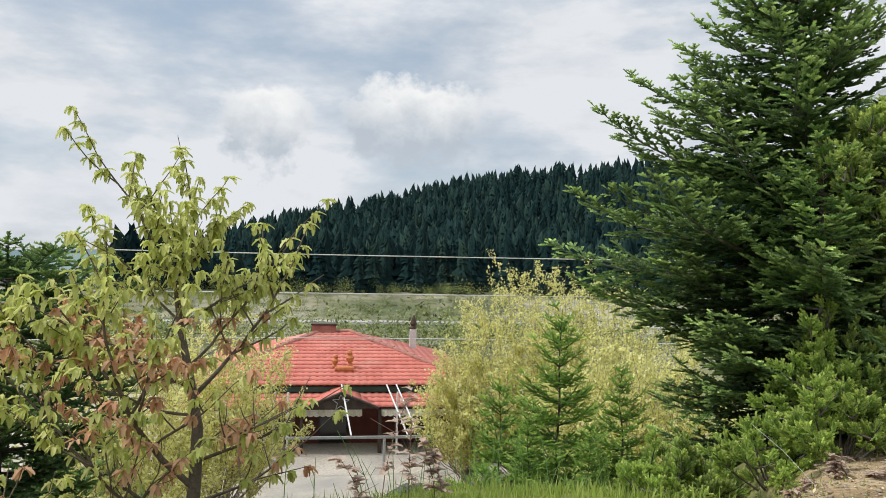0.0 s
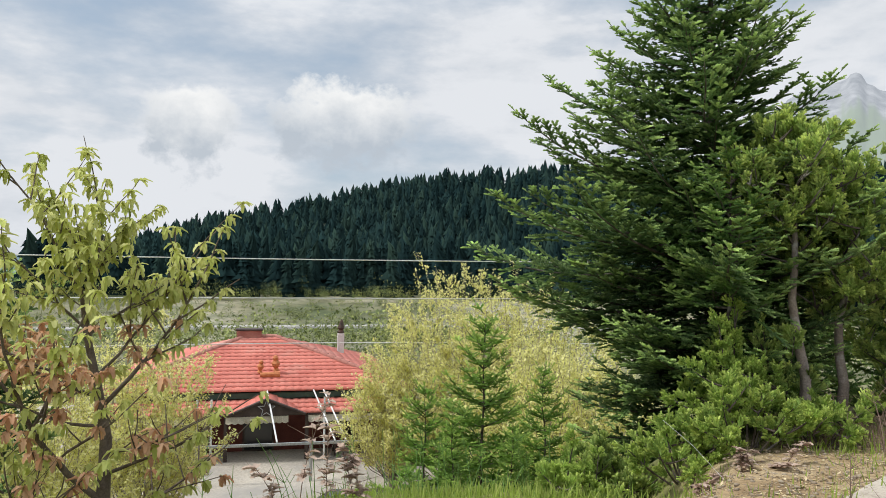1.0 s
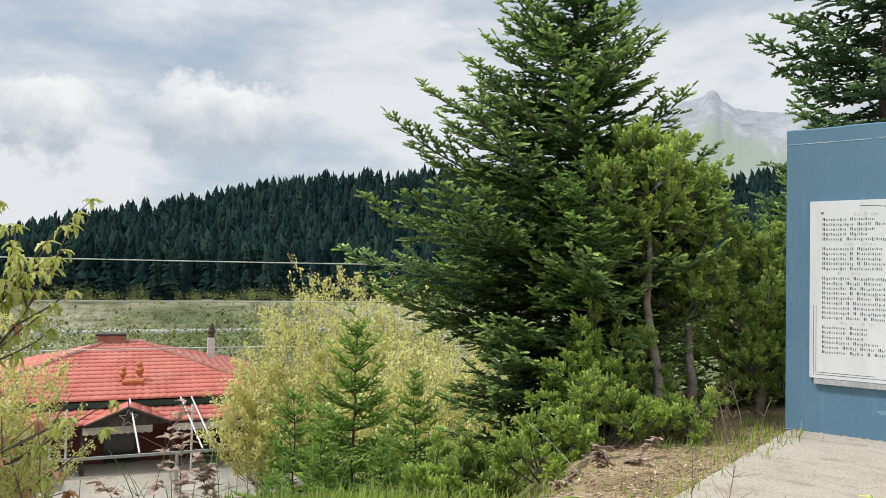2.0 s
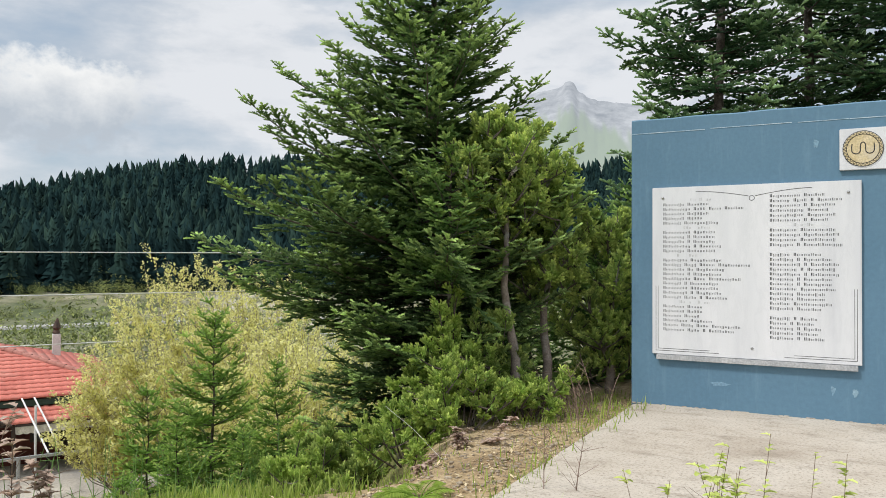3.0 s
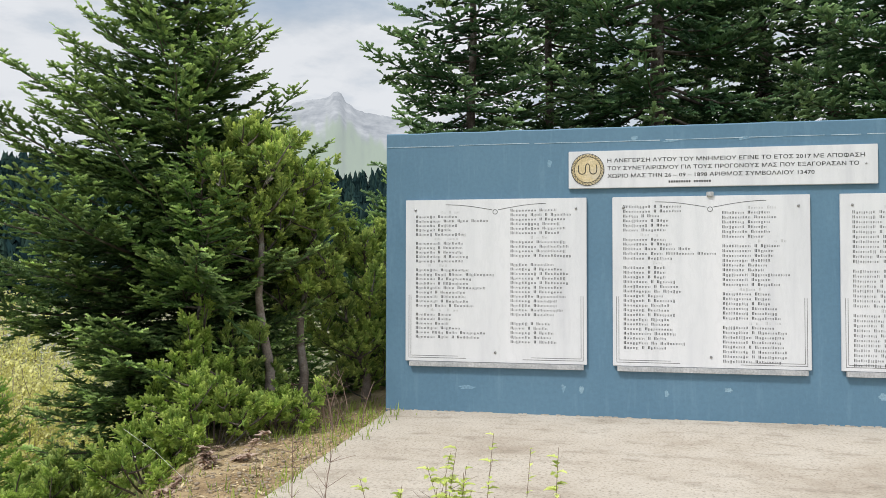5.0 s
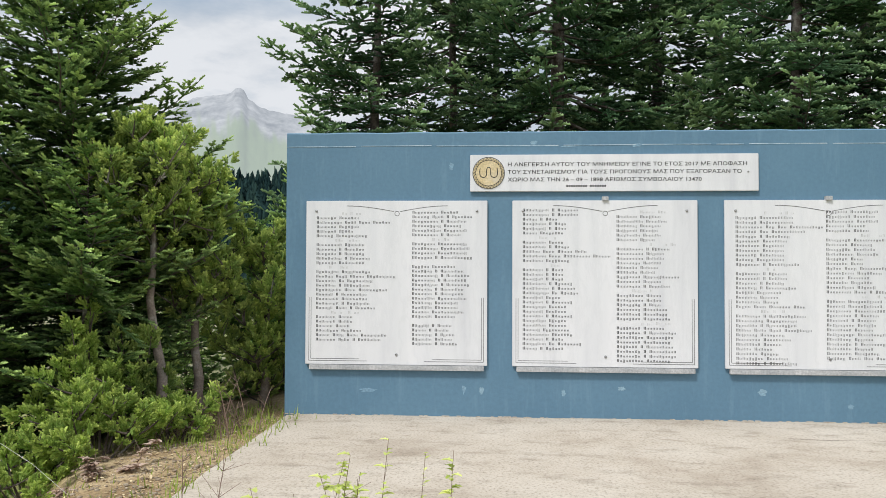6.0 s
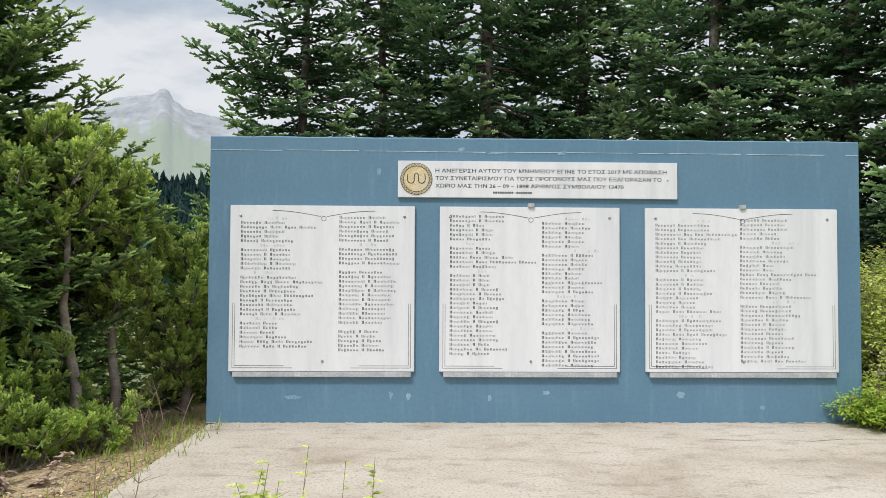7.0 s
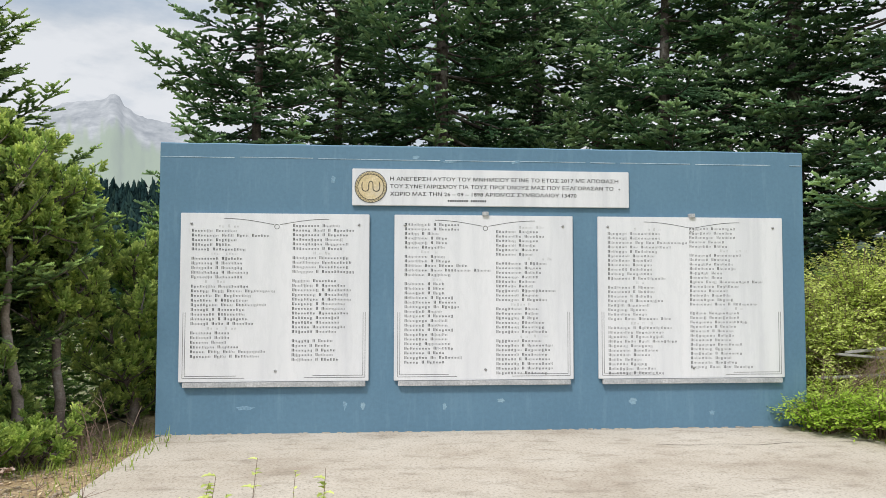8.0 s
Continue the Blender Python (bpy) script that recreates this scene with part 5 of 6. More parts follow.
for b, d, wide, top, stems, seed, label in (
        (46.3, 22.5, 3.1, 1.35, 160, 91, "round-headed tree with pale yellow spring leaves below the slope"),
        (41.0, 21.0, 3.0, 1.35, 140, 92, "pale yellow leafing tree with upright twigs"),
        (51.0, 22.5, 1.7, -0.9, 70, 93, "smaller pale yellow leafing tree beside the yard"),
        (69.0, 19.5, 2.3, 0.35, 90, 94, "pale yellow-green leafing tree at the yard's edge"),
        (76.0, 17.0, 2.1, -0.1, 80, 95, "yellow-green leafing tree at the foot of the slope"),
        (38.4, 17.0, 2.7, 0.1, 100, 96, "yellow-green bush on the lower slope")):
    x, y = bear(b, d)
    z = land(x, y) - 0.1
    plant("leafing_tree", label, "tree", (x, y, z), leafy_tree(seed, wide, top - z, stems, 0.092, 48, CATKIN), (JUN_BARK, CATKIN), group="leafing trees below the slope")


# ---- woods and scrub across the valley ----
def conifer_far(seed, tiers, m):
    """A distant conifer, one unit high: ragged, overlapping tiers of m points."""
    g = np.random.default_rng(seed)
    v, t = [], []
    lean = g.normal(0, 0.12, 2) / tiers
    for k in range(tiers):
        f = k / tiers
        z0 = 0.05 + 0.88 * f
        z1 = min(z0 + 0.12 + 1.3 / tiers, 1.0)
        r = 0.21 * (1 - f) ** 0.8 * min(1.0, 0.8 + f) * g.uniform(0.8, 1.15) + 0.012
        b = len(v)
        v.append((lean[0] * k, lean[1] * k, z1))
        for j in range(m):
            a = 2 * math.pi * (j + g.uniform(-0.3, 0.3)) / m + k
            rr = r * (g.uniform(0.85, 1.5) if j % 2 else g.uniform(0.3, 0.6))
            v.append((rr * math.cos(a), rr * math.sin(a), z0 + (0.0 if j % 2 else 0.4 / tiers) - g.uniform(0, 0.05)))
        t += [(b, b + 1 + j, b + 1 + (j + 1) % m) for j in range(m)]
    # the tone value rises tier by tier, paler towards the treetop
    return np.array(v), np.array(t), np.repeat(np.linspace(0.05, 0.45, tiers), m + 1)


def leaf_clumps(g, spots, per, leaf):
    """Bushes and small trees of many leaf sprays at (x, y, size, squat, freshness)."""
    pos, way, size, pale_mix = [], [], [], []
    for x, y, s, squat, f in spots:
        z = land(x, y)
        lumps = g.normal(0, 0.45, (5, 3)) * s
        lumps[:, 2] = np.abs(lumps[:, 2]) * squat + 0.25 * s * squat
        k = g.integers(0, 5, per)
        pp = lumps[k] + unit(g.normal(0, 1, (per, 3))) * g.uniform(0.35, 0.62, (per, 1)) * s
        pp[:, 2] = np.maximum(pp[:, 2], 0.02)
        pos.append(pp + np.array([x, y, z])), way.append(g.normal(0, 1, (per, 3))), size.append(g.uniform(0.5, 1.0, per) * leaf * s ** 0.5), pale_mix.append(np.clip(f + g.normal(0, 0.15, per), 0, 1))
    pos, way, size, pale_mix = (np.concatenate(v) for v in (pos, way, size, pale_mix))
    return spread(SMALL_LEAF, pos, bases(way), np.stack([size] * 3, 1), pale_mix)


def build_woods():
    g = np.random.default_rng(3)
    pieces = []
    for k in range(5):
        n = 1500 if k < 4 else 620
        az, r = g.uniform(2, 76, n), (185 + 278 * g.random(n) ** 0.75 if k < 4 else 153 + 36 * g.random(n))
        keep = np.array([np.interp(a, RIDGE_AZ, RIDGE_EL) > -0.3 or q < 185 for a, q in zip(az, r)])
        az, r = az[keep], r[keep]
        p = np.array([(*bear(a, q), 0) for a, q in zip(az, r)])
        p[:, 2] = [land(x, y) - 0.5 for x, y, _ in p]
        h = 6.0 + 7.5 * g.random(len(p)) ** 1.2
        fr = bases(np.stack([np.cos(az * 7), np.sin(az * 7), np.zeros(len(p))], 1))
        wide = (2.5 + h * g.uniform(0.65, 1.0, len(h)))
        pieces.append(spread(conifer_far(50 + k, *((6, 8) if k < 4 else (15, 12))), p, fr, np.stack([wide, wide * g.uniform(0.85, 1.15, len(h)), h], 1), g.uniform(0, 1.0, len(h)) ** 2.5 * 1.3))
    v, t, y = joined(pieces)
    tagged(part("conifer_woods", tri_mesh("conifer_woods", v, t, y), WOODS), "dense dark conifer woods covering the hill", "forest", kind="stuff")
    # bushes below the road, scattered over the bank above it, and light leafy trees at the foot of the woods
    spots = []
    for _ in range(620):
        r = g.uniform(58, 113)
        spots.append((*bear(g.uniform(8, 88), r), (9.6 - 0.079 * r) * g.uniform(0.35, 0.8), 0.9, g.random() ** 2))
    spots += [(*bear(g.uniform(8, 88), g.uniform(125, 150)), g.uniform(0.4, 1.35), 0.8, g.random() * 0.7) for _ in range(620)]
    spots += [(*bear(g.uniform(34, 80), g.uniform(147, 156)), g.uniform(0.8, 1.8), 1.5, g.random() ** 1.3) for _ in range(210)]
    tagged(part("scrub", tri_mesh("scrub", *leaf_clumps(g, spots, 90, 0.27)), SCRUB), "green scrub and bushes on the stony slope across the valley", "bushes", kind="stuff")


build_woods()


def build_road():
    bm = bmesh.new()
    prev = None
    for k in range(90):
        a = 30 + 62 * k / 89
        now = []
        for r in (117.0, 120.2):
            x, y = bear(a, r)
            now.append(bm.verts.new((x, y, land(*bear(a, 119)) + 0.30)))
        for r in (116.6,):
            x, y = bear(a, r)
            now.insert(0, bm.verts.new((x, y, land(x, y) - 0.6)))
        if prev:
            for i in range(2):
                bm.faces.new((prev[i], prev[i + 1], now[i + 1], now[i]))
        prev = now
    bmesh.ops.recalc_face_normals(bm, faces=bm.faces[:])
    tagged(part("road", bm, ROAD), "pale road along the opposite side of the valley", "road", kind="structure")


build_road()

# ---- cables over the slope ----
for heights, dist in ((((95, 0.45), (60.1, 0.36), (15, 0.62)), 21.0), (((95, -2.1), (60.1, -2.5), (25, -2.0)), 21.5), (((95, -5.4), (60, -5.78), (35, -5.5)), 25.0)):
    az = np.linspace(heights[0][0], heights[2][0], 40)
    co = np.polyfit([h[0] for h in heights], [h[1] for h in heights], 2)
    # the cable runs straight in plan, across the line of sight at 58 degrees
    pts = []
    for a in az:
        d = dist / max(math.cos(radians(a - 58)), 0.35)
        x, y = bear(a, d)
        pts.append((x, y, 1.385 + d * math.tan(radians(float(np.polyval(co, a))))))
    v, t, _ = tube(pts, [0.015] * len(pts), 5)
    tagged(part("overhead_cable", tri_mesh("overhead_cable", v, t), WHITE_METAL), "thin pale overhead cable strung across the valley side", "cable", group="overhead cables")


# ---- the house below ----
def tile_slope(corners, across, along, wave=0.035):
    """Pantiles on a slope: corners low-left, low-right, top-right, top-left; each course overlaps the one below."""
    ll, lr, tr, tl = (np.array(c, float) for c in corners)
    rise = unit((tl + tr) / 2 - (ll + lr) / 2)
    side = unit(lr - ll)
    nrm = unit(np.cross(side, rise))
    verts, tris = [], []
    rows = max(2, int(np.linalg.norm((tl + tr) / 2 - (ll + lr) / 2) / along))
    for i in range(rows):
        f0, f1 = i / rows, (i + 1) / rows
        a0, b0, a1, b1 = ll + (tl - ll) * f0, lr + (tr - lr) * f0, ll + (tl - ll) * f1, lr + (tr - lr) * f1
        n = max(2, int(np.linalg.norm(b0 - a0) / across) * 4)
        base = len(verts)
        for k in range(n + 1):
            u = k / n
            lo, hi = a0 + (b0 - a0) * u, a1 + (b1 - a1) * u
            w0 = wave * abs(math.sin(math.pi * np.dot(lo - ll, side) / across))
            w1 = wave * abs(math.sin(math.pi * np.dot(hi - ll, side) / across))
            verts += [lo + nrm * (w0 + 0.045) - rise * 0.03, hi + nrm * (w1 + 0.01), lo + nrm * w0 * 0.3 - rise * 0.03]
        for k in range(n):
            p = base + 3 * k
            tris += [(p, p + 3, p + 4), (p, p + 4, p + 1), (p + 2, p + 5, p + 3), (p + 2, p + 3, p)]
    return tri_mesh("roof_tiles", verts, tris)


def quad_mesh(name, pts, faces):
    me = bpy.data.meshes.new(name)
    me.from_pydata(pts, [], faces)
    return me


def build_house():
    # local x to the viewer's right, y away, z up from the yard; the front of the eaves at y = 0
    hx, hy = bear(60.7, 27.6)
    h = thing("tavern_house", "low house with red pantiled hip roof, porch and cream awnings", "house", (hx, hy, YARD_Z), 60.7 - 90)
    W, D, E, P, RW = 5.3, 10.2, 2.22, 3.62, 0.62
    yr = 5.1
    part("wall", box(-4.7, 4.7, 0.55, 9.6, 0, 2.2), RED_WALL, h, "dark red and brown house wall")
    roof = part("roof", tile_slope(((-W, 0, E), (W, 0, E), (RW, yr, P), (-RW, yr, P)), 0.26, 0.34), TILE, h, "red pantiled hip roof")
    part("roof_side", tile_slope(((W, 0, E), (W, D, E), (RW, yr + 0.1, P), (RW, yr, P)), 0.26, 0.34), TILE, roof)
    part("roof_side", tile_slope(((-W, D, E), (-W, 0, E), (-RW, yr, P), (-RW, yr + 0.1, P)), 0.26, 0.34), TILE, roof)
    part("roof_back", tile_slope(((W, D, E), (-W, D, E), (-RW, yr + 0.1, P), (RW, yr + 0.1, P)), 0.26, 0.34), TILE, roof)
    part("roof_deck", quad_mesh("roof_deck", [(-W, 0.02, E - 0.05), (W, 0.02, E - 0.05), (W, D, E - 0.05), (-W, D, E - 0.05), (-RW, yr, P - 0.04), (RW, yr, P - 0.04)],
                                [(0, 1, 5, 4), (1, 2, 5), (2, 3, 4, 5), (3, 0, 4), (3, 2, 1, 0)]), DARK_WOOD, roof)
    # half-round tiles on hips and ridge
    cap = bmesh.new()
    ring = []
    for s, r in ((0.0, 0.115), (0.40, 0.095)):
        ring.append([cap.verts.new((s, r * math.cos(k * math.pi / 6), r * math.sin(k * math.pi / 6) - 0.01)) for k in range(7)])
    for k in range(6):
        cap.faces.new((ring[0][k], ring[0][k + 1], ring[1][k + 1], ring[1][k]))
    cap_mesh = bpy.data.meshes.new("ridge_tile")
    cap.to_mesh(cap_mesh)
    cap.free()
    cap_mesh.materials.append(TILE_OLD)
    for a, b in (((-W, 0, E), (-RW, yr, P)), ((W, 0, E), (RW, yr, P)), ((-RW, yr, P), (RW, yr, P))):
        a, b = Vector(a) + Vector((0, 0, 0.05)), Vector(b) + Vector((0, 0, 0.05))
        n = int((b - a).length / 0.36)
        q = (b - a).to_track_quat("X", "Z")
        for k in range(n):
            o = part("ridge_tile", cap_mesh, None, roof)
            o.matrix_local = Matrix.LocRotScale(a + (b - a) * k / n, q, None)
    part("ridge_box", box(-0.95, 0.05, yr - 0.2, yr + 0.5, P - 0.1, P + 0.32, 0.02), TILE_OLD, roof, "reddish box chimney on the ridge")
    part("ridge_box_cover", box(-1.0, 0.1, yr - 0.25, yr + 0.55, P + 0.30, P + 0.36, 0.01), DARK_WOOD, roof)
    # clay pots lying against the roof
    for px, py, s in ((-0.02, 1.35, 0.95), (0.58, 1.45, 1.2)):
        pot = lathe([(0.07 * s, 0), (0.10 * s, 0.05 * s), (0.06 * s, 0.12 * s), (0.12 * s, 0.22 * s), (0.13 * s, 0.30 * s), (0.07 * s, 0.38 * s), (0.09 * s, 0.46 * s), (0.04 * s, 0.52 * s)], 12)
        bmesh.ops.transform(pot, matrix=pose(px, py, E + (P - E) * py / yr + 0.08, 12, 8 if px < 0 else -4, 0), verts=pot.verts[:])
        part("clay_pot", pot, CLAY, roof, "orange terracotta chimney pot")
    part("clay_pipe", rod((0.0, 1.05, E + 0.42), (0.70, 1.05, E + 0.44), 0.085, 0.11, 10), CLAY, roof, "orange terracotta pipe lying across the tiles")
    # green beam under the eaves
    part("beam", box(-3.6, 3.6, 0.05, 0.28, E - 0.26, E - 0.05, 0.01), GREEN_PAINT, h, "dark green beam under the eaves")
    # porch roof, with a gable over the entrance
    porch = part("porch_roof", tile_slope(((-5.4, -1.0, 1.62), (5.4, -1.0, 1.62), (5.4, 0.05, 1.90), (-5.4, 0.05, 1.90)), 0.26, 0.34), TILE, h, "red tiled lean-to porch roof")
    part("porch_deck", box(-5.4, 5.4, -0.95, 0.5, 1.54, 1.58), DARK_WOOD, porch)
    for x0, x1 in ((-1.05, 0.22), (1.52, 0.22)):
        low, top = (x0, -1.12, 1.60), (x1, -1.12, 2.13)
        cs = ((x0, 0.15, 1.60), low, top, (x1, 0.15, 2.13)) if x0 < 0 else (low, (x0, 0.15, 1.60), (x1, 0.15, 2.13), top)
        part("gable_roof", tile_slope(cs, 0.26, 0.3), TILE, porch)
        part("gable_board", rod(low, top, 0.05, 0.05, 6), DARK_WOOD, porch)
    gable = part("gable", quad_mesh("gable", [(-1.0, -1.06, 1.58), (1.46, -1.06, 1.58), (0.22, -1.06, 2.09), (-1.0, -1.0, 1.58), (1.46, -1.0, 1.58), (0.22, -1.0, 2.09)],
                                 [(0, 1, 2), (5, 4, 3), (0, 2, 5, 3), (1, 4, 5, 2), (0, 3, 4, 1)]), DARK_WOOD, porch, "dark wooden gable")
    star = bmesh.new()
    pts = [(0.22 + (0.30 if k % 2 == 0 else 0.12) * math.sin(k * math.pi / 5), -1.09, 1.80 + (0.30 if k % 2 == 0 else 0.12) * math.cos(k * math.pi / 5)) for k in range(10)]
    for a, b in zip(pts, pts[1:] + pts[:1]):
        rod(a, b, 0.014, 0.014, 5, star)
    part("star", star, GREY_METAL, gable, "wire star ornament")
    # awnings with a scalloped lower edge
    for x0, x1 in ((-5.3, -2.45), (-1.1, 0.95), (1.62, 5.2)):
        bm = bmesh.new()
        n = int((x1 - x0) / 0.05)
        top, low = [], []
        for k in range(n + 1):
            x = x0 + (x1 - x0) * k / n
            top.append(bm.verts.new((x, -1.02, 1.60)))
            low.append(bm.verts.new((x, -1.16, 1.36 - 0.04 * abs(math.sin(k * math.pi / 4)))))
        for k in range(n):
            bm.faces.new((top[k], low[k], low[k + 1], top[k + 1]))
        bmesh.ops.solidify(bm, geom=bm.faces[:], thickness=0.01)
        part("awning", bm, CREAM, h, "cream canvas awning with a scalloped hem")
        part("awning_box", box(x0, x1, -1.06, -0.94, 1.545, 1.60, 0.01), DARK_WOOD, h)
    for x in (-5.2, -2.4, -1.1, 1.58, 3.4, 5.2):
        part("porch_post", box(x - 0.06, x + 0.06, -0.98, -0.86, 0, 1.56, 0.01), DARK_WOOD, h)
    # door and windows at the back of the porch
    for x0, x1, z0, z1 in ((-0.5, 0.45, 0.02, 1.85), (-3.6, -2.2, 0.7, 1.6), (2.2, 3.6, 0.7, 1.6)):
        win = part("door" if z0 < 0.1 else "window", box(x0 - 0.07, x1 + 0.07, 0.50, 0.548, z0, z1 + 0.07, 0.01), DARK_WOOD, h)
        part("pane", box(x0, x1, 0.47, 0.498, z0 + 0.07, z1), GLASS, win)
    part("chimney", box(3.32, 3.61, 6.27, 6.56, 2.4, 3.66, 0.02), WHITE_METAL, h, "white rendered chimney stack")
    cowl = lathe([(0.12, 0), (0.15, 0.06), (0.10, 0.16), (0.16, 0.24), (0.12, 0.36), (0.03, 0.62)], 10)
    bmesh.ops.transform(cowl, matrix=pose(3.46, 6.42, 3.66, 4, 3, 0), verts=cowl.verts[:])
    part("chimney_cowl", cowl, SOOT_AND_GAP, h, "sooty metal cowl")


build_house()


def build_pergola():
    hx, hy = bear(60.7, 27.6)
    p = thing("pergola", "bare white steel pergola frame over the yard", "pergola", (hx, hy, YARD_Z), 60.7 - 90)
    part("front_rail", box(-3.2, 6.0, -3.66, -3.58, 1.14, 1.22, 0.01), GREY_METAL, p, "galvanised front rail")
    for x in (-3.0, 1.55, 5.8):
        part("post", rod((x, -3.62, -0.02), (x, -3.62, 1.14), 0.05, 0.05, 10), GREY_METAL, p)
    for x0, x1 in ((0.25, 0.52), (1.85, 2.28), (2.2, 2.62)):
        part("rafter", rod((x0, -0.1, 2.24), (x1, -3.62, 1.24), 0.028, 0.028, 8), WHITE_METAL, p)
    for x in (-2.0, -1.55, 2.15):
        part("upright", rod((x, -1.25, -0.02), (x, -1.25, 2.18), 0.035, 0.035, 8), WHITE_METAL, p)


build_pergola()


def build_yard():
    bm = bmesh.new()
    m = Matrix.Translation((*bear(60.7, 24), YARD_Z - 0.02)) @ pose(0, 0, 0, 0, 0, 60.7 - 90)
    n = 24
    grid = [[bm.verts.new(m @ Vector((-15 + 30 * i / n, -9.5 + 24 * j / n, 0.05 + 0.02 * noise.noise((i * 0.4, j * 0.4, 0))))) for j in range(n + 1)] for i in range(n + 1)]
    for i in range(n):
        for j in range(n):
            bm.faces.new((grid[i][j], grid[i + 1][j], grid[i + 1][j + 1], grid[i][j + 1]))
    bmesh.ops.recalc_face_normals(bm, faces=bm.faces[:])
    ex = bmesh.ops.extrude_face_region(bm, geom=bm.faces[:])
    for v in ex["geom"]:
        if isinstance(v, bmesh.types.BMVert):
            v.co.z -= 0.2
    bmesh.ops.recalc_face_normals(bm, faces=bm.faces[:])
    tagged(part("yard", bm, YARD), "pale concrete yard before the house", "yard", kind="structure")


build_yard()


def build_shed():
    x, y = bear(50.3, 26.5)
    s = thing("lean_to_shed", "open lean-to with a pale tin roof beside the yard", "shed", (x, y, YARD_Z), 60.7 - 90)
    part("tin_roof", tile_slope(((-0.6, -1.2, 1.55), (3.2, -1.2, 1.55), (3.2, 1.5, 2.15), (-0.6, 1.5, 2.15)), 0.18, 1.4, 0.02), GREY_TIN, s, "pale tin roof")
    for px, py in ((-0.5, -1.1), (3.1, -1.1), (-0.5, 1.4), (3.1, 1.4)):
        part("post", rod((px, py, -0.02), (px, py, 1.55 if py < 0 else 2.12), 0.05, 0.05, 8), DARK_WOOD, s)
    part("back_panel", box(-0.5, 3.1, 1.42, 1.48, 0, 2.0), PLASTER, s)


build_shed()


def build_table(at, turn):
    t = thing("garden_table", "dark wooden table in the shade of the porch", "table", at, turn, "tables under the porch")
    part("tabletop", box(-0.6, 0.6, -0.4, 0.4, 0.70, 0.74, 0.01), DARK_WOOD, t)
    for x in (-0.52, 0.52):
        for y in (-0.33, 0.33):
            part("leg", box(x - 0.03, x + 0.03, y - 0.03, y + 0.03, 0, 0.70), DARK_WOOD, t)
    return t


hx, hy = bear(60.7, 27.6)
hm = Matrix.Translation((hx, hy, YARD_Z + 0.04)) @ pose(0, 0, 0, 0, 0, 60.7 - 90)
tb = build_table((0, 0, 0), 0)
tb.matrix_world = hm @ pose(3.1, -0.35, 0)
for px, py, tr in ((4.6, -2.0, 10), (-2.6, -2.1, 0)):
    copy_thing(tb, hm @ pose(px, py, 0, 0, 0, tr))


def build_car():
    x, y = bear(54.2, 17.5)
    c = thing("parked_car", "dark parked car in the yard, mostly hidden by the bank", "car", (x, y, YARD_Z + 0.05), 150)
    side = [(-2.05, 0.35), (-2.08, 0.75), (-1.75, 0.92), (-1.25, 0.98), (-0.75, 1.38), (0.35, 1.42), (1.05, 1.02), (1.85, 0.86), (2.08, 0.68), (2.08, 0.35)]
    bm = bmesh.new()
    rings = []
    for w, k in ((-0.80, 0.86), (-0.72, 1.0), (0.72, 1.0), (0.80, 0.86)):
        rings.append([bm.verts.new((px, w * (1.0 if pz < 1.0 else 0.86), 0.35 + (pz - 0.35) * (k if pz > 0.9 else 1.0))) for px, pz in side])
    for a, b in zip(rings, rings[1:]):
        for k in range(len(side)):
            q = (k + 1) % len(side)
            bm.faces.new((a[k], a[q], b[q], b[k]))
    bm.faces.new(rings[0][::-1])
    bm.faces.new(rings[-1])
    bmesh.ops.recalc_face_normals(bm, faces=bm.faces[:])
    part("body", bm, CAR_PAINT, c)
    for sx in (-0.79, 0.79):
        part("side_window", box(-0.75, 0.55, sx * 0.90 - 0.01, sx * 0.90 + 0.01, 1.0, 1.28, 0.008), GLASS, c)
    for a, b in (((-1.22, 1.01), (-0.80, 1.36)), ((0.98, 1.07), (0.42, 1.41))):
        part("windscreen", quad_mesh("windscreen", [(a[0], -0.58, a[1] + 0.015), (a[0], 0.58, a[1] + 0.015), (b[0], 0.52, b[1] + 0.02), (b[0], -0.52, b[1] + 0.02)], [(0, 1, 2, 3)]), GLASS, c)
    for wx in (-1.3, 1.3):
        for wy in (-0.76, 0.76):
            tyre = part("tyre", rod((wx, wy - 0.09, 0.31), (wx, wy + 0.09, 0.31), 0.31, 0.31, 18), RUBBER, c)
            part("rim", rod((wx, wy - 0.10, 0.31), (wx, wy + 0.10, 0.31), 0.19, 0.19, 12), GREY_METAL, tyre)


build_car()


# ---- ground cover near the walker ----
def blade_shape():
    v = [(-0.035, 0, 0), (0.035, 0, 0), (-0.025, 0.10, 0.5), (0.025, 0.10, 0.5), (0.0, 0.38, 1.0)]
    return np.array(v, float), np.array([(0, 1, 3), (0, 3, 2), (2, 3, 4)]), np.array([0.1, 0.1, 0.4, 0.4, 1.0])


BLADE = blade_shape()


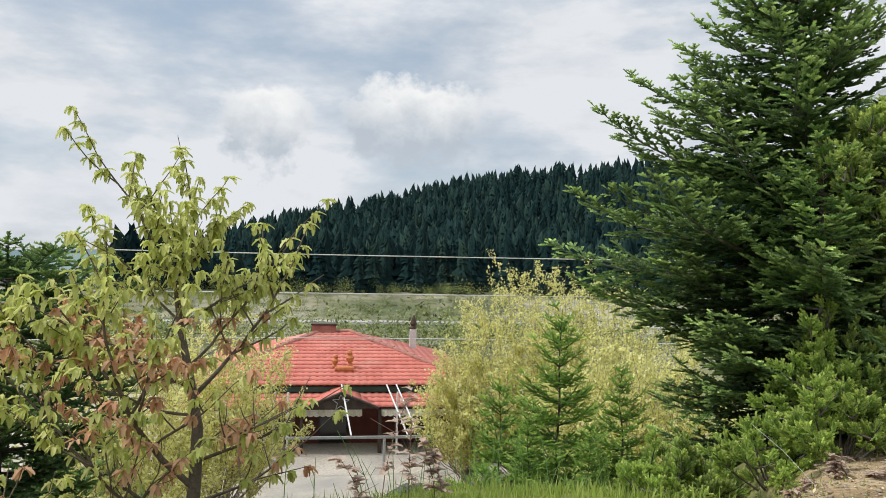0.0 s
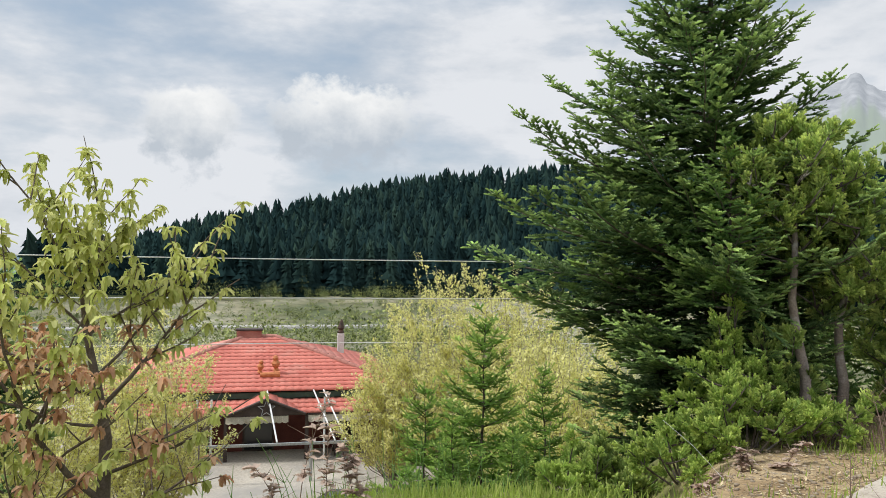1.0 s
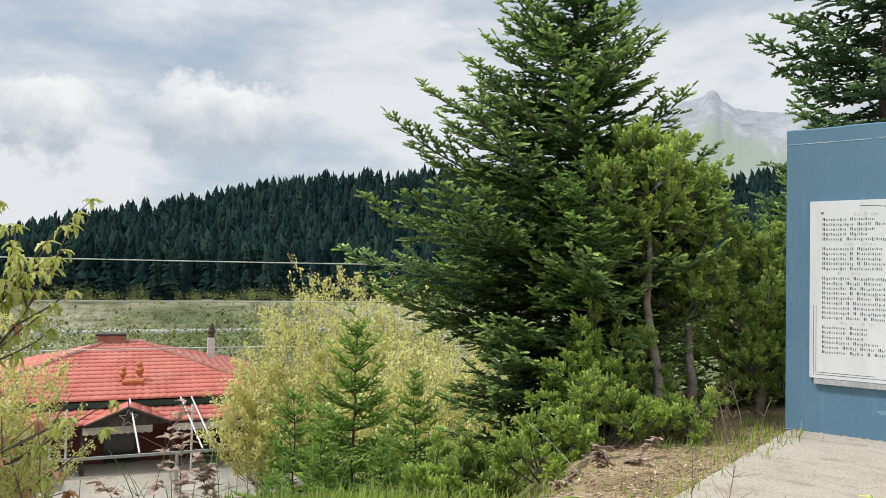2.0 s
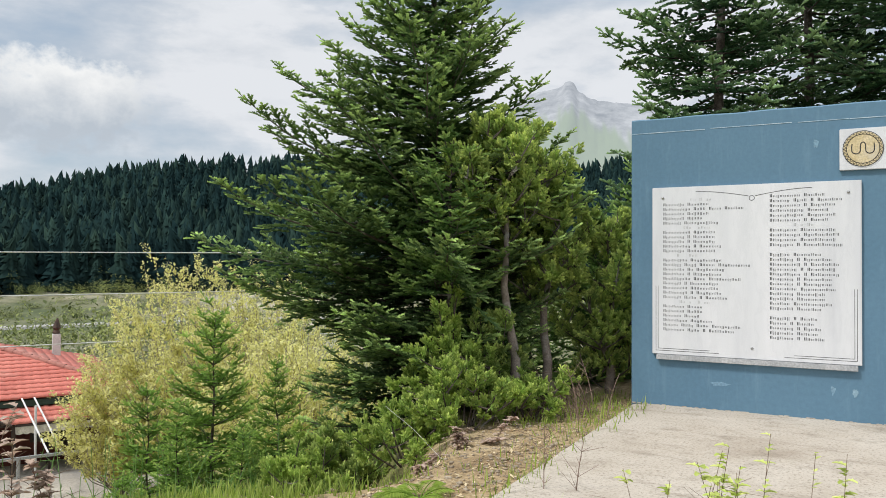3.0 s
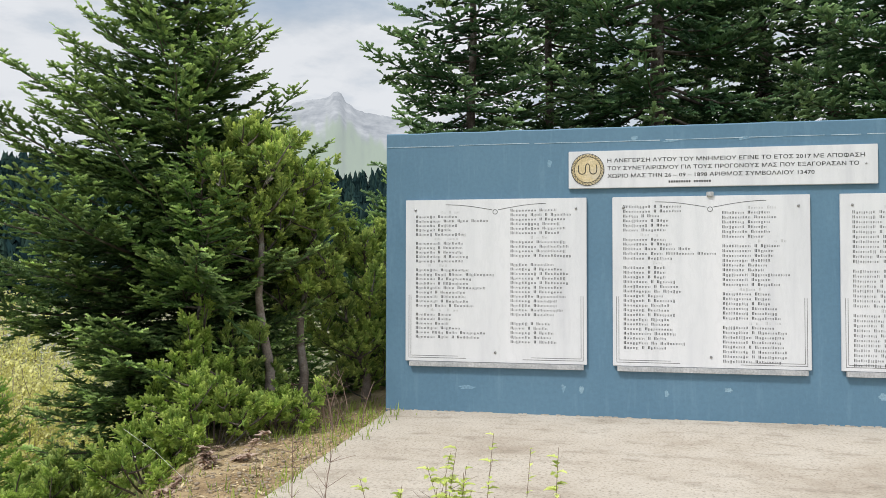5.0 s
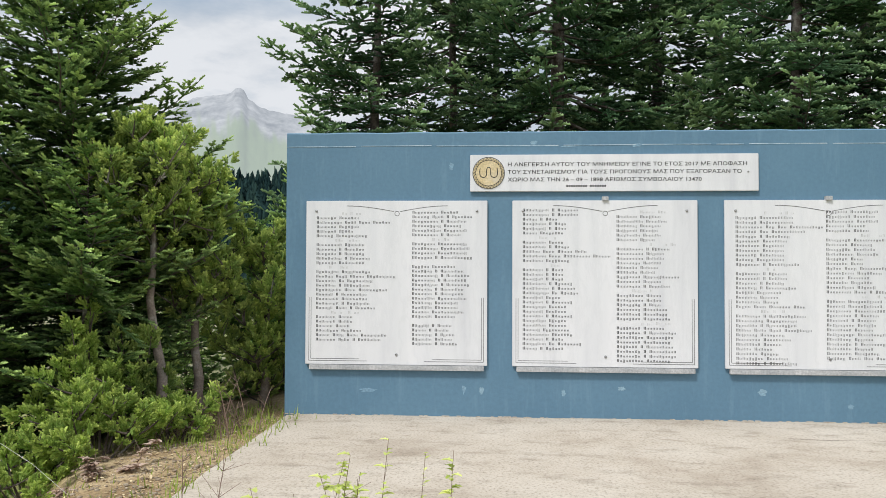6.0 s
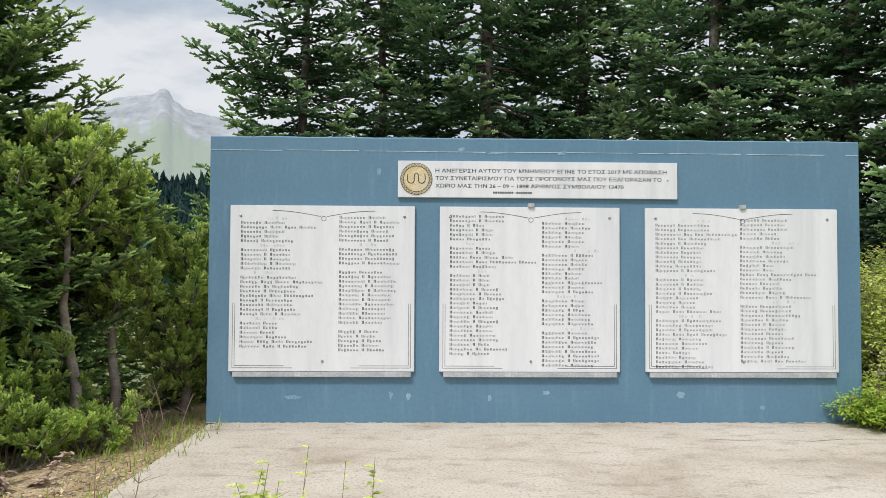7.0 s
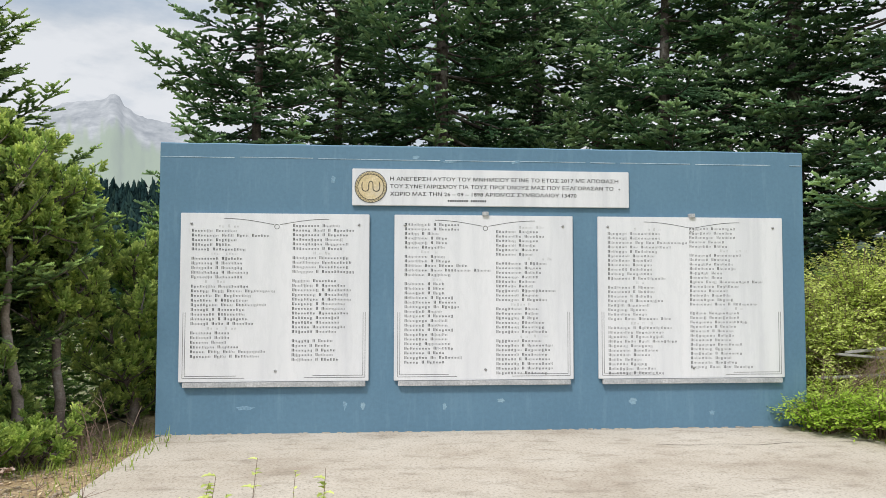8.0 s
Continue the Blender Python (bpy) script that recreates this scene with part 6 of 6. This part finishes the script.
def grass(name, label, spots, per, tall, seed, pale_mix=0.5, reach=0.16):
    """Tufts of blades at spots (x, y)."""
    g = np.random.default_rng(seed)
    pos, fr, sc, yo = [], [], [], []
    for x, y in spots:
        s = g.uniform(0.5, 1.2)
        for k in range(per):
            px, py = x + g.normal(0, reach), y + g.normal(0, reach)
            pos.append((px, py, max(land(px, py), 0.0 if 2.2 < px < 6.9 and -5.9 < py < 0.77 else -99) - 0.01))
            a = g.uniform(0, 6.28)
            fr.append([(math.cos(a), math.sin(a), 0), (-math.sin(a), math.cos(a), 0), (g.normal(0, 0.2), g.normal(0, 0.2), 1)])
            h = tall * s * g.uniform(0.5, 1.2)
            sc.append((0.10 + h * 0.35, h * g.uniform(0.3, 1.1), h)), yo.append(pale_mix * g.uniform(0, 1.6))
    me = tri_mesh(name, *spread(BLADE, np.array(pos), np.array(fr), np.array(sc), np.array(yo)))
    tagged(part(name, me, GRASS), label, "grass", kind="stuff")


gr = random.Random(2)
spots = [(gr.uniform(2.2, 6.6), 0.80 + abs(gr.gauss(0, 0.10))) for _ in range(38)]
spots += [(gr.uniform(5.6, 7.4), gr.uniform(0.95, 2.0)) for _ in range(60)]
spots += [(gr.uniform(1.4, 5.0), gr.uniform(1.5, 3.2)) for _ in range(90)]
grass("grass_tufts", "tufts of short green and straw grass along the slab and slope", spots, 12, 0.12, 3, 0.35)
spots = [(gr.uniform(-1.5, 4.6), gr.uniform(2.9, 5.2)) for _ in range(320)]
spots += [(gr.uniform(2.0, 4.3), gr.uniform(1.9, 3.6)) for _ in range(260)]
grass("bank_grass", "longer green grass on the brow of the slope", spots, 18, 0.13, 4, 0.4, 0.16)
spots = [(gr.uniform(4.4, 7.5), gr.uniform(-8.2, -5.75)) for _ in range(110)]
spots += [(gr.uniform(5.0, 6.3), gr.uniform(-6.35, -6.0)) for _ in range(40)]
grass("bank_grass", "rough grass with dry straw on the bank beside the wall", spots, 14, 0.32, 5, 0.8)


def build_pebbles():
    g = np.random.default_rng(8)
    v0, t0 = [], []
    bm = bmesh.new()
    bmesh.ops.create_icosphere(bm, subdivisions=1, radius=1)
    v0 = np.array([v.co[:] for v in bm.verts])
    t0 = np.array([[v.index for v in f.verts] for f in bm.faces])
    bm.free()
    v0 = v0 * (1 + 0.18 * np.sin(v0[:, [1]] * 5 + v0[:, [0]] * 3))
    n = 2600
    x = g.uniform(2.4, 6.9, n)
    y = 0.82 + np.abs(g.normal(0, 0.75, n))
    s = 0.004 + 0.016 * g.random(n) ** 4
    z = np.array([land(a, b) for a, b in zip(x, y)])
    fr = bases(np.stack([np.cos(x * 90), np.sin(x * 90), np.zeros(n)], 1))
    me = tri_mesh("pebbles", *spread((v0, t0, np.zeros(len(v0))), np.stack([x, y, z + s * 0.2], 1), fr, np.stack([s * 1.3, s, s * 0.7], 1)))
    tagged(part("pebbles", me, STONE), "pale pebbles scattered over sandy earth", "pebbles", kind="stuff")


build_pebbles()


def build_litter():
    """Straw, needles and dead leaves strewn over the gravel and the bank."""
    g = np.random.default_rng(18)
    n = 3600
    x = np.concatenate([g.uniform(2.2, 7.0, n - 700), g.uniform(5.6, 7.6, 700)])
    y = np.concatenate([0.82 + np.abs(g.normal(0, 0.65, n - 700)), g.uniform(-7.6, -5.7, 700)])
    z = np.array([land(a, b) for a, b in zip(x, y)]) + 0.006
    a = g.uniform(0, 6.28, n)
    fr = bases(np.stack([np.cos(a), np.sin(a), g.normal(0, 0.2, n)], 1))
    ln = 0.015 + 0.075 * g.random(n) ** 2
    sc = np.stack([ln, np.where(g.random(n) < 0.6, 0.008, 0.035), ln * 0.4], 1)
    me = tri_mesh("leaf_litter", *spread(SMALL_LEAF, np.stack([x, y, z], 1), fr, sc, g.random(n)))
    tagged(part("leaf_litter", me, STRAW), "straw and dead leaves strewn over the gravel", "litter", kind="stuff")


STRAW = foliage("straw_litter", (0.22, 0.13, 0.07), (0.46, 0.33, 0.18), (0.74, 0.62, 0.40), 5.0, 0.8, 0.15)
build_litter()


def fern(at, label, fronds, size, seed, mat=None, droop=1.0, slim=0.30):
    """A fern: arching fronds, each a midrib with paired leaflets."""
    g = np.random.default_rng(seed)
    f = thing("fern", label, "fern", at)
    for k in range(fronds):
        a = k * 2.39996 + g.uniform(-0.3, 0.3)
        ln = size * g.uniform(0.7, 1.1)
        s = np.linspace(0, 1, 12)
        ax = np.stack([np.cos(a) * ln * s * 0.85, np.sin(a) * ln * s * 0.85, ln * (0.75 * s - 0.62 * droop * s ** 2)], 1)
        d = unit(np.gradient(ax, axis=0))
        sd = np.array([-math.sin(a), math.cos(a), 0.0])
        ribs = [tube(ax, np.linspace(0.006, 0.002, 12), 4)]
        q = np.linspace(0.16, 0.99, 22)
        p = np.stack([np.interp(q, s, ax[:, c]) for c in range(3)], 1)
        for sgn in (-1, 1):
            w = unit(np.stack([np.interp(q, s, d[:, c]) for c in range(3)], 1) * 0.35 + sd * sgn + np.array([0, 0, -0.12]))
            l = 0.30 * ln * np.sin(np.pi * (0.18 + 0.80 * q)) + 0.012
            ribs.append(spread(SMALL_LEAF, p, bases(w), np.stack([l, l * slim, l * 0.5], 1), g.uniform(0.1, 0.7, len(q))))
        v, t, y = joined(ribs)
        part("frond", tri_mesh("frond", v, t, y), mat or FERN, f)
    return f


DEAD_FERN = foliage("dead_fern", (0.30, 0.19, 0.14), (0.44, 0.32, 0.25), (0.56, 0.44, 0.36), 4.0, 0.8, 0.25)
fern(on_land(29.6, 4.75, 0.0), "bright green fern at the edge of the gravel", 7, 0.30, 1, None, 1.0, 0.2)
fern(on_land(31.5, 4.95, 0.0), "small bright green fern in the grass", 6, 0.22, 2, None, 1.0, 0.2)


def stems(name, label, category, at, count, tall, seed, leaf=0.0, lean=0.18, mat=None, leaf_mat=None, thick=0.004, twig=0):
    """Thin upright stems, bare, twiggy or with small leaves towards the top."""
    g = np.random.default_rng(seed)
    t = thing(name, label, category, at)
    pos, way, size, twigs = [], [], [], []
    for k in range(count):
        bx, by = g.normal(0, 0.05, 2) * (1 + count / 6)
        h = tall * g.uniform(0.6, 1.05)
        lx, ly = g.normal(0, lean, 2)
        pts = [(bx + lx * h * s * s, by + ly * h * s * s, -0.03 + h * s) for s in np.linspace(0, 1, 7)]
        bits = tube(pts, np.linspace(thick, thick * 0.4, 7), 4)
        for j in range(twig):
            i = g.integers(2, 6)
            st = np.array(pts[i])
            twigs.append(tube([st, st + np.array([g.normal(0, 0.08), g.normal(0, 0.08), g.uniform(0.02, 0.12)])], [thick * 0.5, thick * 0.25], 3))
        if leaf:
            for j in range(30):
                q = g.uniform(0.35, 1.0)
                pos.append([np.interp(q, np.linspace(0, 1, 7), [p[c] for p in pts]) for c in range(3)])
                a = g.uniform(0, 6.28)
                way.append((math.cos(a), math.sin(a), 0.5)), size.append(leaf * g.uniform(0.6, 1.2))
        part("stem", tri_mesh("stem", bits[0], bits[1]), mat or DRY, t)
    if twigs:
        v, tr, y = joined(twigs)
        part("twig_growth", tri_mesh("twig_growth", v, tr), mat or DRY, t)["kind"] = "stuff"
    if leaf:
        sz = np.array(size)
        part("leaves", tri_mesh("leaves", *spread(OAK_LEAF if leaf > 0.035 else SMALL_LEAF, np.array(pos), bases(np.array(way)), np.stack([sz] * 3, 1), g.random(len(sz)))), leaf_mat or WEED, t)
    return t


# withered plants on the brow of the slope
for b, d, n, h, seed in ((58.6, 5.2, 2, 0.92, 21), (54.0, 5.3, 2, 0.80, 22), (60.5, 5.0, 1, 0.70, 23)):
    stems("withered_plant", "withered plant with curled brown leaves on the slope", "weed", on_land(b, d), n, h, seed, 0.082, 0.16, None, DEAD_FERN, 0.005, 9)
# weeds that stand before the slab
for x, y, n, h, seed, leaf in ((1.99, -0.70, 6, 0.86, 2, 0.042), (2.00, -0.80, 6, 0.88, 3, 0.040), (2.02, -0.97, 1, 0.94, 1, 0.0), (1.98, -0.60, 4, 0.82, 4, 0.038),
                               (1.89, -0.30, 2, 0.70, 5, 0.0), (2.03, -0.90, 5, 0.86, 6, 0.030), (2.03, -1.08, 3, 0.78, 8, 0.030), (1.66, -2.70, 2, 0.62, 7, 0.03)):
    stems("weed", "thin leafy weed at the edge of the slab" if leaf else "dry bare weed stalk at the edge of the slab", "weed", (x, y, land(x, y)), n, h, seed, leaf, 0.07, None, WEED_PALE, 0.0022, 3)
for b, d, n, h, seed in ((25.6, 6.2, 5, 0.26, 31), (29.0, 6.0, 5, 0.20, 32)):
    stems("withered_plant", "withered rust-brown plant under the juniper", "weed", on_land(b, d), n, h, seed, 0.06, 0.5, None, DEAD_FERN, 0.005, 3)
# dry stalk standing on the gravel
stems("dry_stalk", "tall dry reddish stalk standing in the gravel", "weed", on_land(19.4, 4.7), 2, 0.62, 11, 0.0, 0.06, None, None, 0.004, 14)
stems("dry_twigs", "tangle of bare grey twigs at the foot of the junipers", "twigs", on_land(17.8, 7.3), 12, 0.55, 12, 0.0, 0.45, None, None, 0.006, 6)
stems("dry_twigs", "bare dead twigs under the juniper", "twigs", on_land(22.5, 7.2), 10, 0.45, 13, 0.0, 0.5, None, None, 0.006, 6)
BROOM = foliage("broom_stems", (0.14, 0.27, 0.08), (0.24, 0.40, 0.12), (0.36, 0.46, 0.16), 2.0, 0.6, 0.1)
stems("broom_shrub", "upright green rush-like broom on the slope", "bush", on_land(45.6, 6.3), 110, 1.0, 14, 0.0, 0.14, BROOM, None, 0.007, 3)
# a slack wire from the juniper down to the gravel
v, t, _ = tube([(4.35, 2.14, 0.23), (4.37, 1.90, 0.075), (4.42, 1.69, -0.13)], [0.0014] * 3, 5)
tagged(part("wire", tri_mesh("wire", v, t), WHITE_METAL), "thin pale wire slanting into the gravel", "wire")


def leafy_bush(at, label, wide, tall, count, leaf, seed, mat):
    """Arching stems with fans of leaves set along them."""
    g = np.random.default_rng(seed)
    t = thing("leafy_bush", label, "bush", at)
    wood, pos, way, size, pale_mix = [], [], [], [], []
    for k in range(count):
        a, q = k * 2.39996 + g.uniform(-0.4, 0.4), math.sqrt((k + 0.5) / count) * g.uniform(0.8, 1.2)
        e = np.array([wide * q * math.cos(a), wide * q * math.sin(a), tall * max(1 - 0.6 * q * q, 0.15) * g.uniform(0.65, 1.15)])
        st = np.array([e[0] * 0.25, e[1] * 0.25, 0.0])
        s = np.linspace(0, 1, 6)
        mid = (st + e) / 2 + np.array([0, 0, 0.22 * tall])
        axis = ((1 - s) ** 2)[:, None] * st + (2 * s * (1 - s))[:, None] * mid + (s ** 2)[:, None] * e
        wood.append(tube(axis, np.linspace(0.006, 0.002, 6), 3))
        out = np.array([math.cos(a), math.sin(a), 0.0])
        for f in g.uniform(0.2, 1.0, 7):
            p = np.array([np.interp(f, s, axis[:, c]) for c in range(3)])
            lay = unit(out * 0.6 + g.normal(0, 0.55, 3) + np.array([0, 0, 0.25]))
            sd = unit(np.cross([0, 0, 1.0], lay))
            for j in range(7):
                u = j // 2 + (1 if j else 0)
                sg = 0 if j == 6 else (1 if j % 2 else -1)
                pos.append(p + lay * leaf * 0.55 * u + g.normal(0, 0.006, 3))
                way.append(unit(lay * (0.45 if sg else 1.0) + sd * sg * 0.9 + np.array([0, 0, g.uniform(-0.35, 0.1)])))
                size.append(leaf * g.uniform(0.7, 1.2)), pale_mix.append(np.clip(f * g.uniform(0.2, 1.0), 0, 1))
    pos = np.array(pos)
    pos[:, 2] = np.maximum(pos[:, 2], 0.01)
    sz = np.array(size)
    w = joined(wood)
    part("stem_wood", tri_mesh("stem_wood", w[0], w[1]), DRY, t)
    part("leaves", tri_mesh("leaves", *spread(SMALL_LEAF, pos, bases(np.array(way)), np.stack([sz, sz * 0.95, sz], 1), np.array(pale_mix))), mat, t)


for x, y, w, h, n, leaf, seed, m in ((6.45, -5.55, 0.42, 0.45, 60, 0.042, 1, WEED), (6.05, -5.85, 0.40, 0.50, 60, 0.042, 2, WEED), (5.55, -6.05, 0.42, 0.42, 60, 0.044, 3, WEED), (6.75, -5.85, 0.42, 0.62, 60, 0.042, 4, WEED_PALE),
                                  (7.35, -6.3, 0.62, 0.85, 110, 0.05, 5, WEED_PALE), (7.9, -6.9, 0.75, 0.95, 130, 0.05, 6, WEED_PALE), (7.25, -7.25, 0.7, 0.85, 110, 0.05, 7, WEED_PALE), (7.7, -6.0, 0.7, 1.35, 130, 0.05, 8, WEED_PALE),
                                  (5.9, -6.6, 0.45, 0.40, 60, 0.044, 9, WEED), (5.0, -6.3, 0.4, 0.38, 50, 0.044, 10, WEED), (8.8, -7.6, 0.9, 1.2, 120, 0.055, 11, WEED_PALE)):
    leafy_bush((x, y, max(land(x, y), 0.0 if y > -5.95 else -9) - 0.02), "bright green leafy shrub on the bank beside the wall" if m is WEED else "pale yellow-green arching shrub on the bank beside the wall", w, h, n, leaf, seed, m)


def build_timber():
    """Old boards and a broken hollow block, thrown on the bank."""
    rng = random.Random(6)
    for k, (x, y, turn, ln, tilt) in enumerate(((6.72, -6.30, 62, 1.1, 6), (6.80, -6.42, 75, 0.9, -4), (6.66, -6.50, 50, 1.0, 9))):
        z = land(x, y) + 0.08 + 0.035 * k
        bm = box(-ln / 2, ln / 2, -0.05, 0.05, -0.013, 0.013, 0.004)
        bmesh.ops.transform(bm, matrix=pose(x, y, z, rng.uniform(-8, 8), tilt, turn), verts=bm.verts[:])
        tagged(part("old_board", bm, OLD_WOOD), "grey weathered board lying on the bank among brush", "board", "boards on the bank")
    x, y = 6.55, -6.72
    bl = thing("hollow_block", "broken orange and white hollow clay block on the bank", "block", (x, y, land(x, y) + 0.01), 40)
    part("block_body", box(-0.10, 0.10, -0.14, 0.14, 0, 0.18, 0.006), CLAY_PALE, bl)
    part("mortar_cap", box(-0.095, 0.095, -0.135, 0.02, 0.178, 0.215, 0.008), PLASTER, bl, "lump of white mortar")
    # thin dark plates stand in for the shade inside the block's holes
    for dy in (-0.07, 0.06):
        part("hole", box(-0.104, -0.098, dy - 0.03, dy + 0.03, 0.05, 0.13), SOOT_AND_GAP, bl, "dark plate painted as the shade in a square hole")


build_timber()
stems("dry_twigs", "tangle of dry brown brush on the bank beside the wall", "twigs", (6.75, -6.15, land(6.75, -6.15)), 16, 0.7, 41, 0.0, 0.9, None, None, 0.005, 6)
stems("dry_twigs", "tangle of dry brown brush on the bank beside the wall", "twigs", (6.75, -6.15, land(6.75, -6.15) + 0.05), 16, 0.7, 41, 0.0, 0.9, None, None, 0.005, 6)

for b, d, w, h, n, seed in ((40.2, 7.0, 0.42, 0.40, 46, 11), (43.8, 6.5, 0.40, 0.28, 40, 12)):
    leafy_bush(on_land(b, d, 0.02), "low yellow-green leafy shrub on the brow of the slope", w, h, n, 0.05, seed, FERN)
